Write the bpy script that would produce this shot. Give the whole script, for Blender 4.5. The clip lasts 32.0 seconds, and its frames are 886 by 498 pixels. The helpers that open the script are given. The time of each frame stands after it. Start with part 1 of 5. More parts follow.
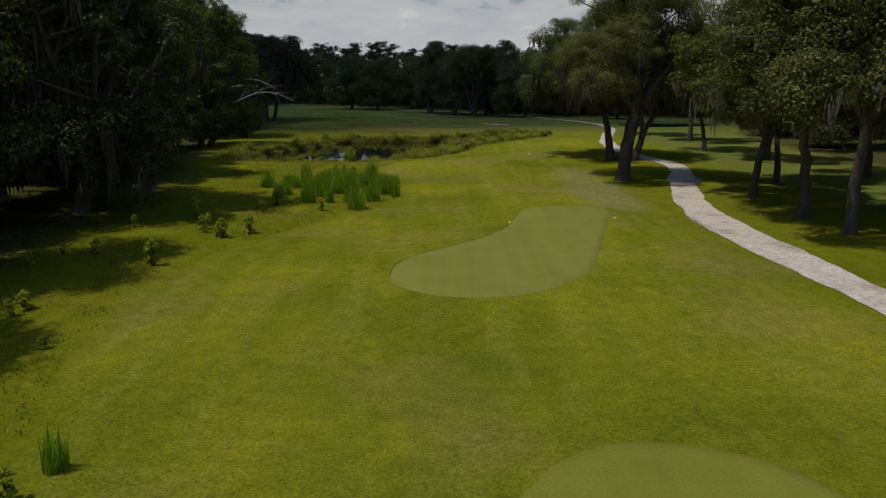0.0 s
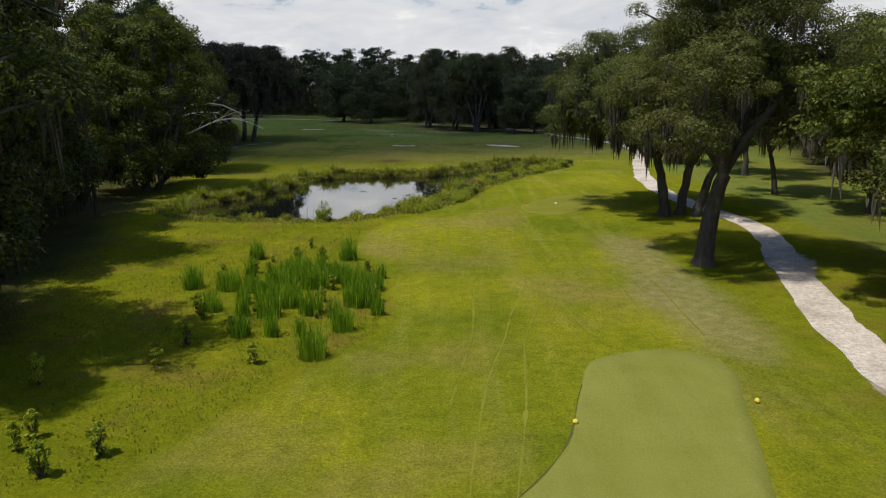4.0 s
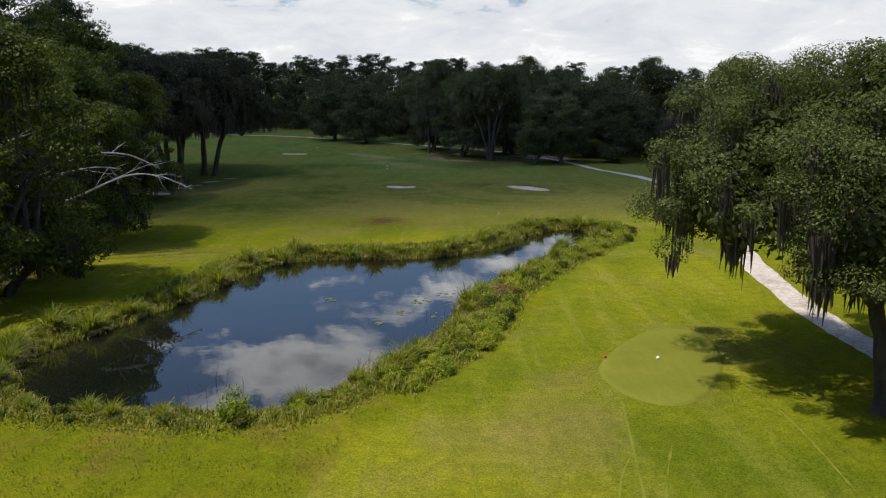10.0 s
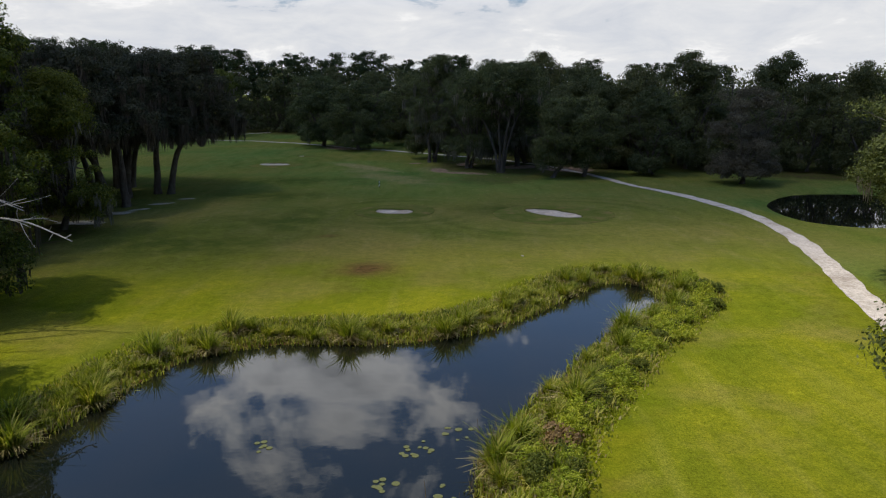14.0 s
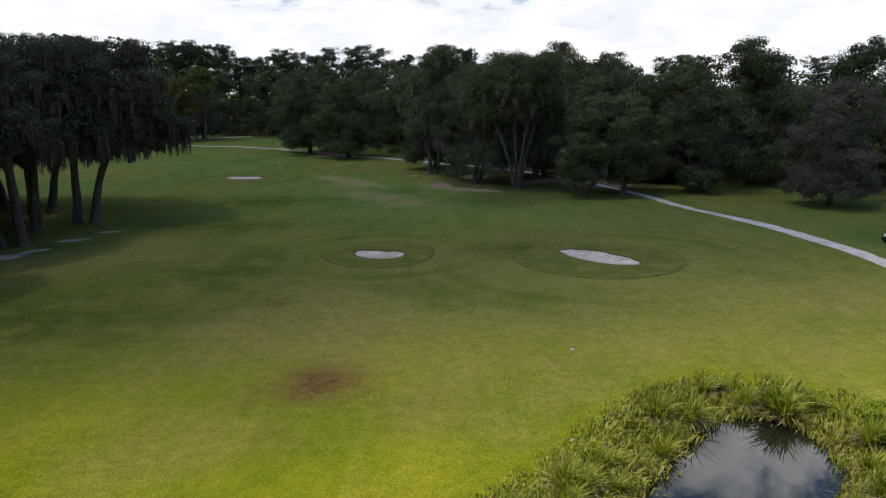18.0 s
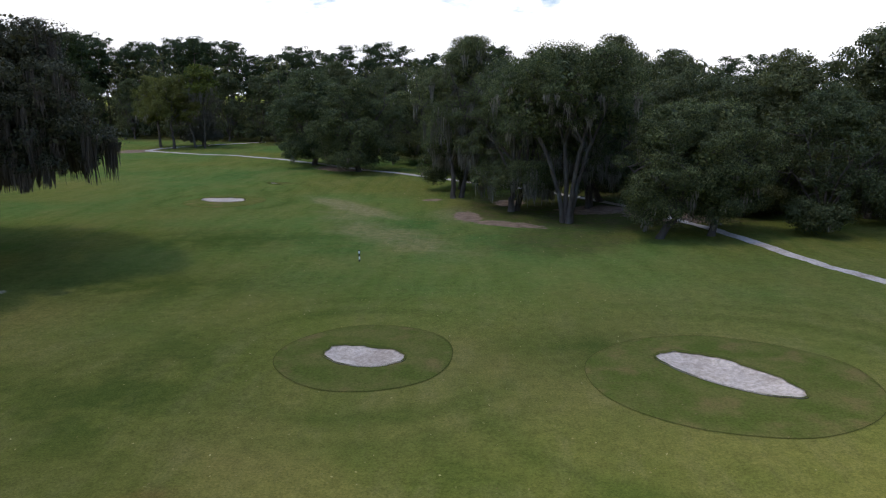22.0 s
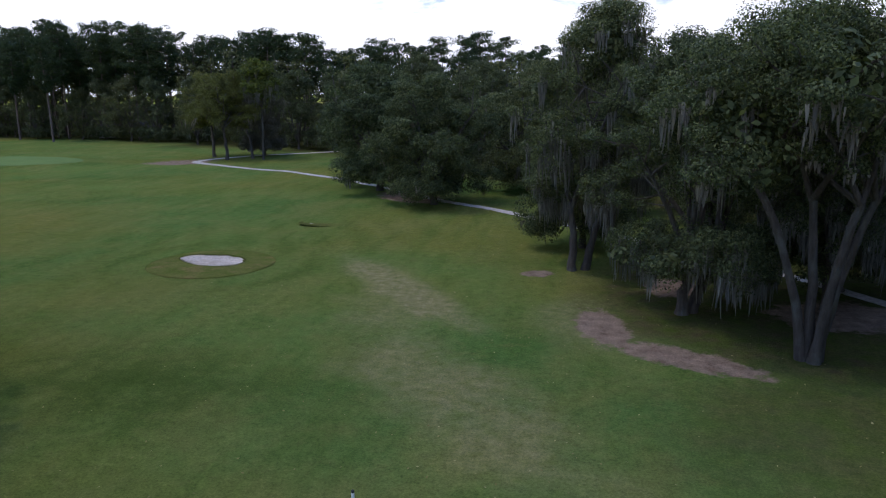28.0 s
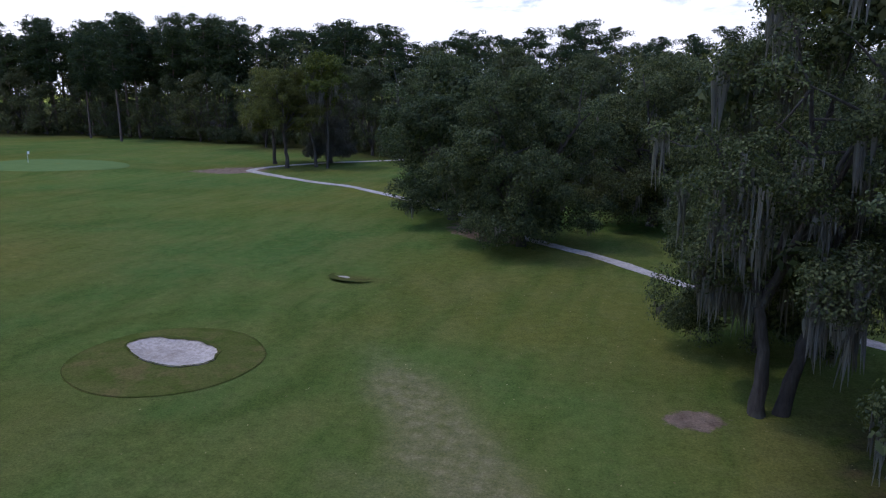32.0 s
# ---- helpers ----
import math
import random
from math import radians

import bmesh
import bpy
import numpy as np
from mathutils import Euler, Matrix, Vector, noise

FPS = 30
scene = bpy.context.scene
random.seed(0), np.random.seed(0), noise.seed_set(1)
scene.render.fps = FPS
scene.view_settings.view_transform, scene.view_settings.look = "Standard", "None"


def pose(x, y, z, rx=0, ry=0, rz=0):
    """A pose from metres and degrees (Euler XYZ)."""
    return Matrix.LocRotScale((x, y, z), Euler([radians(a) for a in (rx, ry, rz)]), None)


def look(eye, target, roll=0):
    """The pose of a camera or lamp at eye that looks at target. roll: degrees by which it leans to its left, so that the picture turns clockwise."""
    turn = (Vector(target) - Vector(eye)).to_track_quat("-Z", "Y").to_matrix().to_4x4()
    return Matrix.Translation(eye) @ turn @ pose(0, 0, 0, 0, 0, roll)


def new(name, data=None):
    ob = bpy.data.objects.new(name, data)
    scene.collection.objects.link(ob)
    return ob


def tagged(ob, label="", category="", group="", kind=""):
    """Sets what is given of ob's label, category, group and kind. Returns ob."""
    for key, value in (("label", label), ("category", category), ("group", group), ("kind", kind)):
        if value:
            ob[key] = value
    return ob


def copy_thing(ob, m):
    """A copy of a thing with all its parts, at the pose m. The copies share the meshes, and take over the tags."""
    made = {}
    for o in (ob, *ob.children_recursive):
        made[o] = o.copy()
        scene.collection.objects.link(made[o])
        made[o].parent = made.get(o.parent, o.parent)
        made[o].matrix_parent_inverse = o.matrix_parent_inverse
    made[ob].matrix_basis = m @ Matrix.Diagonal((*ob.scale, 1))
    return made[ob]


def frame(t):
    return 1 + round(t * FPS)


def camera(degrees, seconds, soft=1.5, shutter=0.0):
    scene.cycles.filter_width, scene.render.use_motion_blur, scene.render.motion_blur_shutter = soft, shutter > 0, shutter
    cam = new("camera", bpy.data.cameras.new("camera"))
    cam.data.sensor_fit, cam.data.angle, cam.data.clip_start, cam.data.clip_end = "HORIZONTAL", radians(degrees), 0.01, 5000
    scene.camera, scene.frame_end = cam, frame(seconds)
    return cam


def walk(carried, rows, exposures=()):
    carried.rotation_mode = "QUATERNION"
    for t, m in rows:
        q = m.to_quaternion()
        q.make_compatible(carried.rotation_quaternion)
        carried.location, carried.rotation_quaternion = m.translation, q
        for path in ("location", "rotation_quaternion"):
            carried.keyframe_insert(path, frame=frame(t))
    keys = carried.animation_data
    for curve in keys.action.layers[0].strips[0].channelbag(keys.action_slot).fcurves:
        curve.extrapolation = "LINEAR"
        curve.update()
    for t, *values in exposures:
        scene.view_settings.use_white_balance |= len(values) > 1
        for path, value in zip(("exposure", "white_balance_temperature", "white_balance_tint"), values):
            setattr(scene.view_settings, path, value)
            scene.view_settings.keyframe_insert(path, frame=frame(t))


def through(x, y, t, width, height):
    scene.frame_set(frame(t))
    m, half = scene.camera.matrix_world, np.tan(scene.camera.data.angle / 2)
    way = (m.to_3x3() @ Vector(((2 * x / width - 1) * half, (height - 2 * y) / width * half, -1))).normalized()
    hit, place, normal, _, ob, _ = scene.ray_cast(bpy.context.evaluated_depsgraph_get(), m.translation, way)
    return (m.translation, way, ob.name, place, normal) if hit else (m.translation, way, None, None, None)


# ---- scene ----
cam = camera(62.7, 32.0, soft=1.2)
PATH = [
    (0, (0.78, -1.62, 8.27), (0.763, 0.330, 7.828), -0.10),
    (0.5, (0.78, 0.60, 8.58), (0.763, 2.552, 8.144), -0.30),
    (1, (0.70, 3.02, 8.91), (0.685, 4.974, 8.466), -0.39),
    (1.5, (0.58, 5.56, 9.23), (0.562, 7.510, 8.795), -0.40),
    (2, (0.49, 8.12, 9.57), (0.471, 10.074, 9.129), -0.45),
    (2.5, (0.44, 10.71, 9.91), (0.421, 12.663, 9.473), -0.54),
    (3, (0.37, 13.31, 10.27), (0.348, 15.265, 9.834), -0.54),
    (3.5, (0.28, 15.88, 10.65), (0.266, 17.830, 10.210), -0.50),
    (5.5, (0.12, 26.16, 12.11), (0.097, 28.114, 11.673), -0.90),
    (6, (0.04, 28.89, 12.40), (0.017, 30.842, 11.961), -0.90),
    (6.5, (-0.02, 31.58, 12.69), (-0.045, 33.535, 12.254), -0.79),
    (7, (-0.10, 34.23, 13.01), (-0.121, 36.186, 12.573), -0.62),
    (7.5, (-0.20, 36.86, 13.34), (-0.215, 38.817, 12.908), -0.47),
    (8, (-0.31, 39.45, 13.68), (-0.323, 41.407, 13.246), -0.33),
    (8.5, (-0.43, 42.00, 13.97), (-0.441, 43.949, 13.540), -0.29),
    (9, (-0.53, 44.52, 14.16), (-0.552, 46.475, 13.722), -0.29),
    (9.5, (-0.62, 47.01, 14.25), (-0.640, 48.964, 13.818), -0.32),
    (10, (-0.69, 49.46, 14.30), (-0.710, 51.409, 13.866), -0.38),
    (10.5, (-0.75, 51.96, 14.33), (-0.772, 53.912, 13.892), -0.42),
    (11, (-0.84, 54.59, 14.34), (-0.859, 56.540, 13.909), -0.48),
    (11.5, (-0.94, 57.32, 14.34), (-0.959, 59.275, 13.907), -0.53),
    (12, (-1.05, 60.09, 14.34), (-1.069, 62.039, 13.905), -0.57),
    (12.5, (-1.19, 62.82, 14.33), (-1.205, 64.767, 13.894), -0.50),
    (13, (-1.34, 65.50, 14.30), (-1.356, 67.451, 13.865), -0.41),
    (13.5, (-1.39, 68.26, 14.27), (-1.408, 70.211, 13.837), -0.40),
    (14, (-1.30, 71.19, 14.25), (-1.321, 73.145, 13.815), -0.50),
    (14.5, (-1.22, 74.27, 14.24), (-1.244, 76.222, 13.800), -0.69),
    (16.5, (-1.18, 86.08, 14.08), (-1.210, 88.033, 13.646), -0.89),
    (17, (-1.30, 89.03, 14.06), (-1.334, 90.982, 13.626), -0.84),
    (17.5, (-1.38, 91.98, 14.06), (-1.408, 93.930, 13.625), -0.86),
    (18, (-1.41, 94.89, 14.07), (-1.442, 96.837, 13.632), -0.83),
    (18.5, (-1.45, 97.82, 14.05), (-1.483, 99.775, 13.613), -0.78),
    (19, (-1.51, 100.84, 13.99), (-1.541, 102.794, 13.551), -0.72),
    (19.5, (-1.55, 103.90, 13.92), (-1.575, 105.857, 13.481), -0.70),
    (20, (-1.53, 106.96, 13.89), (-1.558, 108.910, 13.450), -0.70),
    (20.5, (-1.51, 110.01, 13.89), (-1.539, 111.957, 13.453), -0.69),
    (21, (-1.54, 113.04, 13.88), (-1.590, 114.993, 13.448), -0.60),
    (21.5, (-1.61, 116.06, 13.90), (-1.687, 118.014, 13.466), -0.49),
    (22, (-1.69, 119.13, 13.92), (-1.794, 121.079, 13.489), -0.41),
    (22.5, (-1.78, 122.28, 13.92), (-1.902, 124.229, 13.483), -0.42),
    (23, (-1.89, 125.45, 13.88), (-2.040, 127.400, 13.447), -0.46),
    (23.5, (-2.05, 128.62, 13.84), (-2.214, 130.561, 13.410), -0.40),
    (24, (-2.23, 131.77, 13.82), (-2.415, 133.713, 13.389), -0.34),
    (24.5, (-2.42, 134.91, 13.81), (-2.616, 136.855, 13.380), -0.49),
    (26.5, (-3.38, 147.18, 13.95), (-3.665, 149.108, 13.520), -0.29),
    (27, (-3.70, 150.16, 13.98), (-4.018, 152.090, 13.547), -0.23),
    (27.5, (-4.07, 153.19, 13.99), (-4.418, 155.111, 13.558), -0.28),
    (28, (-4.48, 156.25, 14.00), (-4.858, 158.164, 13.569), -0.30),
    (28.5, (-4.91, 159.29, 14.02), (-5.325, 161.194, 13.583), -0.30),
    (29, (-5.35, 162.29, 14.02), (-5.790, 164.187, 13.587), -0.30),
    (29.5, (-5.80, 165.28, 14.03), (-6.272, 167.175, 13.593), -0.28),
    (30, (-6.34, 168.30, 14.06), (-6.845, 170.185, 13.626), -0.23),
    (30.5, (-6.95, 171.27, 14.11), (-7.484, 173.146, 13.670), -0.18),
    (31, (-7.59, 174.15, 14.13), (-8.156, 176.022, 13.693), -0.08),
    (31.5, (-8.28, 176.98, 14.13), (-8.872, 178.840, 13.694), 0.06),
    (32, (-9.00, 179.80, 14.13), (-9.619, 181.651, 13.695), 0.10),
]
EXPOSURES = [(0, -0.85, 6500, 10), (1.5, -0.62, 6500, 10), (3, -0.36, 6500, 10), (6, -0.02, 6500, 10), (9, -0.02, 6450, 10), (12, -0.12, 6450, 10), (14.5, -0.14, 6450, 11), (16.5, 0.18, 6450, 12), (18, 0.28, 6450, 12), (20, 0.48, 6500, 13), (24, 0.72, 6350, 13), (28, 0.62, 6050, 17), (32, 0.48, 5800, 20)]
walk(cam, [(t, look(eye, target, roll)) for t, eye, target, roll in PATH], EXPOSURES)

# ---- sky, sun ----
SUN_EL, SUN_AZ = 66.0, -110.0     # degrees; azimuth from +y towards +x


def build_world():
    w = bpy.data.worlds.new("sky")
    w.use_nodes = True
    scene.world = w
    nt = w.node_tree
    nt.nodes.clear()
    add, link = nt.nodes.new, nt.links.new
    out, bg = add("ShaderNodeOutputWorld"), add("ShaderNodeBackground")
    sky = add("ShaderNodeTexSky")
    sky.sky_type, sky.sun_disc = "NISHITA", False
    sky.sun_elevation, sky.sun_rotation = radians(SUN_EL), radians(SUN_AZ)
    sky.air_density, sky.dust_density = 1.0, 0.6
    scale = add("ShaderNodeMixRGB")
    scale.blend_type = "MULTIPLY"
    scale.inputs[0].default_value = 1.0
    scale.inputs[2].default_value = (0.072, 0.078, 0.090, 1)
    link(sky.outputs[0], scale.inputs[1])
    co, sep = add("ShaderNodeTexCoord"), add("ShaderNodeSeparateXYZ")
    link(co.outputs["Generated"], sep.inputs[0])
    up = add("ShaderNodeMath")
    up.operation = "MAXIMUM"
    link(sep.outputs[2], up.inputs[0])
    up.inputs[1].default_value = 0.0
    lift = add("ShaderNodeMath")
    lift.operation = "ADD"
    link(up.outputs[0], lift.inputs[0])
    lift.inputs[1].default_value = 0.30
    comb = add("ShaderNodeCombineXYZ")
    for n in range(2):
        div = add("ShaderNodeMath")
        div.operation = "DIVIDE"
        link(sep.outputs[n], div.inputs[0])
        link(lift.outputs[0], div.inputs[1])
        link(div.outputs[0], comb.inputs[n])
    comb.inputs[2].default_value = 4.3
    noise1 = add("ShaderNodeTexNoise")
    noise1.inputs["Scale"].default_value = 3.1
    noise1.inputs["Detail"].default_value = 8
    noise1.inputs["Roughness"].default_value = 0.60
    noise1.inputs["Distortion"].default_value = 0.35
    link(comb.outputs[0], noise1.inputs["Vector"])
    cover = add("ShaderNodeValToRGB")
    cover.color_ramp.elements[0].position, cover.color_ramp.elements[1].position = 0.51, 0.60
    # more cover towards the horizon
    haze = add("ShaderNodeMapRange")
    link(up.outputs[0], haze.inputs[0])
    haze.inputs[1].default_value, haze.inputs[2].default_value = 0.02, 0.30
    haze.inputs[3].default_value, haze.inputs[4].default_value = 0.42, -0.05
    plus = add("ShaderNodeMath")
    plus.operation = "ADD"
    link(noise1.outputs[0], plus.inputs[0])
    link(haze.outputs[0], plus.inputs[1])
    # one large cumulus over the far end of the pond
    away = add("ShaderNodeVectorMath")
    away.operation = "DISTANCE"
    squash = add("ShaderNodeVectorMath")
    squash.operation = "MULTIPLY"
    squash.inputs[1].default_value = (1.0, 0.6, 1.0)
    link(comb.outputs[0], squash.inputs[0])
    link(squash.outputs[0], away.inputs[0])
    away.inputs[1].default_value = (-0.22, 0.76, 4.3)
    heap = add("ShaderNodeMapRange")
    link(away.outputs["Value"], heap.inputs[0])
    heap.inputs[1].default_value, heap.inputs[2].default_value = 0.04, 0.32
    heap.inputs[3].default_value, heap.inputs[4].default_value = 0.24, -0.07
    # a second, smaller one to the east of it
    away2 = add("ShaderNodeVectorMath")
    away2.operation = "DISTANCE"
    link(squash.outputs[0], away2.inputs[0])
    away2.inputs[1].default_value = (0.47, 0.74, 4.3)
    heap2 = add("ShaderNodeMapRange")
    link(away2.outputs["Value"], heap2.inputs[0])
    heap2.inputs[1].default_value, heap2.inputs[2].default_value = 0.02, 0.24
    heap2.inputs[3].default_value, heap2.inputs[4].default_value = 0.24, 0.0
    both = add("ShaderNodeMath")
    both.operation = "ADD"
    link(heap.outputs[0], both.inputs[0])
    link(heap2.outputs[0], both.inputs[1])
    total = both.outputs[0]
    covered, thick = add("ShaderNodeMath"), add("ShaderNodeMath")
    covered.operation = thick.operation = "ADD"
    link(plus.outputs[0], covered.inputs[0])
    link(total, covered.inputs[1])
    link(noise1.outputs[0], thick.inputs[0])
    link(total, thick.inputs[1])
    link(covered.outputs[0], cover.inputs[0])
    # sunlit white rims, grey hearts
    tone = add("ShaderNodeValToRGB")
    tone.color_ramp.elements[0].position, tone.color_ramp.elements[1].position = 0.30, 0.78
    tone.color_ramp.elements[0].color = (0.72, 0.75, 0.80, 1)
    tone.color_ramp.elements[1].color = (0.42, 0.44, 0.48, 1)
    tone.color_ramp.elements.new(0.50).color = (0.86, 0.87, 0.88, 1)
    tone.color_ramp.elements.new(0.56).color = (1.0, 1.0, 0.99, 1)
    tone.color_ramp.elements.new(0.66).color = (0.80, 0.82, 0.85, 1)
    link(thick.outputs[0], tone.inputs[0])
    mix = add("ShaderNodeMixRGB")
    link(cover.outputs[0], mix.inputs[0])
    link(scale.outputs[0], mix.inputs[1])
    link(tone.outputs[0], mix.inputs[2])
    link(mix.outputs[0], bg.inputs[0])
    high = add("ShaderNodeMapRange")
    link(up.outputs[0], high.inputs[0])
    high.inputs[1].default_value, high.inputs[2].default_value = 0.10, 0.30
    high.inputs[3].default_value, high.inputs[4].default_value = 1.0, 2.0
    link(high.outputs[0], bg.inputs[1])
    link(bg.outputs[0], out.inputs[0])


build_world()
TO_SUN = Vector((math.sin(radians(SUN_AZ)) * math.cos(radians(SUN_EL)), math.cos(radians(SUN_AZ)) * math.cos(radians(SUN_EL)), math.sin(radians(SUN_EL))))
sun = new("sun", bpy.data.lights.new("sun", "SUN"))
sun.data.energy, sun.data.angle, sun.data.color = 5.0, radians(0.9), (1.0, 0.95, 0.86)
sun.matrix_world = look(TO_SUN * 500, (0, 0, 0))

# ---- materials ----


class Nodes:
    """A material with short ways to add nodes."""

    def __init__(self, name):
        self.m = bpy.data.materials.new(name)
        self.m.use_nodes = True
        self.nt = self.m.node_tree
        self.bsdf = self.nt.nodes["Principled BSDF"]
        self.out = self.nt.nodes["Material Output"]
        self.co = None

    def add(self, kind, **sets):
        n = self.nt.nodes.new("ShaderNode" + kind)
        for k, v in sets.items():
            n.inputs[k.replace("_", " ")].default_value = v
        return n

    def link(self, a, b):
        self.nt.links.new(a, b)

    def coord(self, stretch=(1, 1, 1)):
        if not self.co:
            self.co = self.add("TexCoord")
        mp = self.add("Mapping")
        mp.inputs["Scale"].default_value = stretch
        self.link(self.co.outputs["Object"], mp.inputs[0])
        return mp.outputs[0]

    def noise(self, scale, detail=4, rough=0.55, stretch=(1, 1, 1), lo=0.3, hi=0.7):
        n = self.add("TexNoise", Scale=scale, Detail=detail, Roughness=rough)
        self.link(self.coord(stretch), n.inputs["Vector"])
        r = self.add("MapRange")
        self.link(n.outputs[0], r.inputs[0])
        r.inputs[1].default_value, r.inputs[2].default_value = lo, hi
        return r.outputs[0]

    def attr(self, name):
        n = self.add("Attribute")
        n.attribute_name = name
        return n.outputs["Fac"]

    def island(self):
        return self.add("NewGeometry").outputs["Random Per Island"]

    def randob(self):
        return self.add("ObjectInfo").outputs["Random"]

    def mul(self, a, b):
        n = self.add("Math")
        n.operation = "MULTIPLY"
        for i, v in enumerate((a, b)):
            if isinstance(v, (int, float)):
                n.inputs[i].default_value = v
            else:
                self.link(v, n.inputs[i])
        return n.outputs[0]

    def mix(self, fac, a, b, mode="MIX"):
        n = self.add("MixRGB")
        n.blend_type = mode
        for i, v in enumerate((fac, a, b)):
            if isinstance(v, (int, float)):
                n.inputs[i].default_value = v
            elif isinstance(v, tuple):
                n.inputs[i].default_value = (*v, 1)
            else:
                self.link(v, n.inputs[i])
        return n.outputs[0]

    def bump(self, height, strength, distance):
        b = self.add("Bump", Strength=strength, Distance=distance)
        self.link(height, b.inputs["Height"])
        self.link(b.outputs[0], self.bsdf.inputs["Normal"])

    def base(self, colour, rough=0.8, spec=0.3):
        if isinstance(colour, tuple):
            self.bsdf.inputs["Base Color"].default_value = (*colour, 1)
        else:
            self.link(colour, self.bsdf.inputs["Base Color"])
        self.bsdf.inputs["Roughness"].default_value = rough
        self.bsdf.inputs["Specular IOR Level"].default_value = spec
        return self.m


def ground_material():
    k = Nodes("grass_ground")
    rough = k.mix(k.noise(0.12, 5), (0.130, 0.150, 0.006), (0.215, 0.200, 0.015))
    rough = k.mix(k.mul(k.noise(0.6, 6), 0.55), rough, (0.090, 0.125, 0.006))
    rough = k.mix(k.mul(k.noise(0.25, 5, lo=0.52, hi=0.7), 0.7), rough, (0.17, 0.12, 0.030))
    mown = k.mix(k.noise(0.075, 5, 0.6, lo=0.36, hi=0.64), (0.235, 0.232, 0.016), (0.112, 0.140, 0.011))
    mown = k.mix(k.mul(k.noise(1.0, 5, stretch=(0.55, 0.06, 1), lo=0.42, hi=0.66), 0.32), mown, (0.088, 0.118, 0.010))
    mown = k.mix(k.mul(k.noise(0.9, 5, stretch=(0.9, 0.08, 1), lo=0.5, hi=0.68), 0.30), mown, (0.27, 0.255, 0.055))
    mown = k.mix(k.mul(k.noise(0.10, 6, lo=0.50, hi=0.70), 0.75), mown, (0.23, 0.185, 0.060))
    mown = k.mix(k.mul(k.noise(1.3, 6, 0.7, lo=0.5, hi=0.72), 0.35), mown, (0.08, 0.11, 0.010))
    lush = k.mix(k.noise(0.045, 5), (0.082, 0.142, 0.038), (0.132, 0.174, 0.044))
    lush = k.mix(k.mul(k.noise(0.03, 4, lo=0.45, hi=0.62), 0.7), lush, (0.165, 0.145, 0.032))
    lush = k.mix(k.mul(k.noise(0.15, 6, lo=0.46, hi=0.66), 0.5), lush, (0.190, 0.175, 0.056))
    lush = k.mix(k.mul(k.noise(0.6, 5, stretch=(0.9, 0.15, 1), lo=0.45, hi=0.66), 0.45), lush, (0.066, 0.115, 0.022))
    lush = k.mix(k.mul(k.noise(0.8, 6, 0.7, lo=0.5, hi=0.72), 0.5), lush, (0.175, 0.172, 0.058))
    # worn olive turf round the bunkers, with tan and dark blotches
    olive = k.mix(k.noise(0.05, 5, lo=0.35, hi=0.65), (0.150, 0.158, 0.034), (0.195, 0.165, 0.052))
    olive = k.mix(k.mul(k.noise(0.11, 6, lo=0.50, hi=0.68), 0.7), olive, (0.085, 0.112, 0.022))
    olive = k.mix(k.mul(k.noise(0.5, 6, 0.7, stretch=(1, 0.35, 1), lo=0.5, hi=0.7), 0.5), olive, (0.24, 0.20, 0.085))
    mown = k.mix(0.5, mown, k.mix(k.noise(15, 6, 0.8, lo=0.36, hi=0.64), (0.45, 0.48, 0.42), (1.55, 1.5, 1.4)), "MULTIPLY")
    c = k.mix(k.attr("mown"), rough, mown)
    c = k.mix(k.attr("lush"), c, lush)
    c = k.mix(k.attr("olive"), c, olive)
    # Uneven darker green patches.
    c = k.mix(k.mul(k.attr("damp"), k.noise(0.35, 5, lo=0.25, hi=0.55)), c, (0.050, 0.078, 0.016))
    c = k.mix(k.mul(k.attr("arc"), 0.55), c, (0.070, 0.100, 0.020))
    c = k.mix(k.attr("dry"), c, k.mix(k.noise(1.4, 6), (0.16, 0.155, 0.055), (0.30, 0.25, 0.135)))
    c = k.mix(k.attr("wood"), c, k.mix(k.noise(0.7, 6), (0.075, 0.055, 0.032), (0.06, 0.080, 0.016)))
    edge = k.add("Math")
    edge.operation = "ADD"
    k.link(k.attr("bare"), edge.inputs[0])
    k.link(k.mul(k.noise(0.9, 7, 0.7, lo=0.0, hi=1.0), 1.0), edge.inputs[1])
    worn = k.add("MapRange")
    k.link(edge.outputs[0], worn.inputs[0])
    worn.inputs[1].default_value, worn.inputs[2].default_value = 0.92, 1.08
    c = k.mix(worn.outputs[0], c, k.mix(k.attr("pale"), k.mix(k.noise(1.1, 6), (0.17, 0.115, 0.085), (0.30, 0.215, 0.165)), k.mix(k.noise(1.1, 6), (0.30, 0.26, 0.21), (0.50, 0.46, 0.40))))
    mud = k.mix(k.noise(2.5, 5), (0.165, 0.092, 0.036), (0.07, 0.052, 0.020))
    c = k.mix(k.attr("mud"), c, mud)
    fine = k.noise(9.0, 7, 0.8, lo=0.34, hi=0.66)
    c = k.mix(0.62, c, k.mix(fine, (0.40, 0.45, 0.36), (1.60, 1.55, 1.38)), "MULTIPLY")
    c = k.mix(0.45, c, k.mix(k.noise(1.5, 7, 0.75, lo=0.34, hi=0.66), (0.6, 0.64, 0.6), (1.4, 1.35, 1.3)), "MULTIPLY")
    k.bump(k.noise(4.0, 7, 0.85), 0.6, 0.15)
    return k.base(c, 1.0, 0.0)


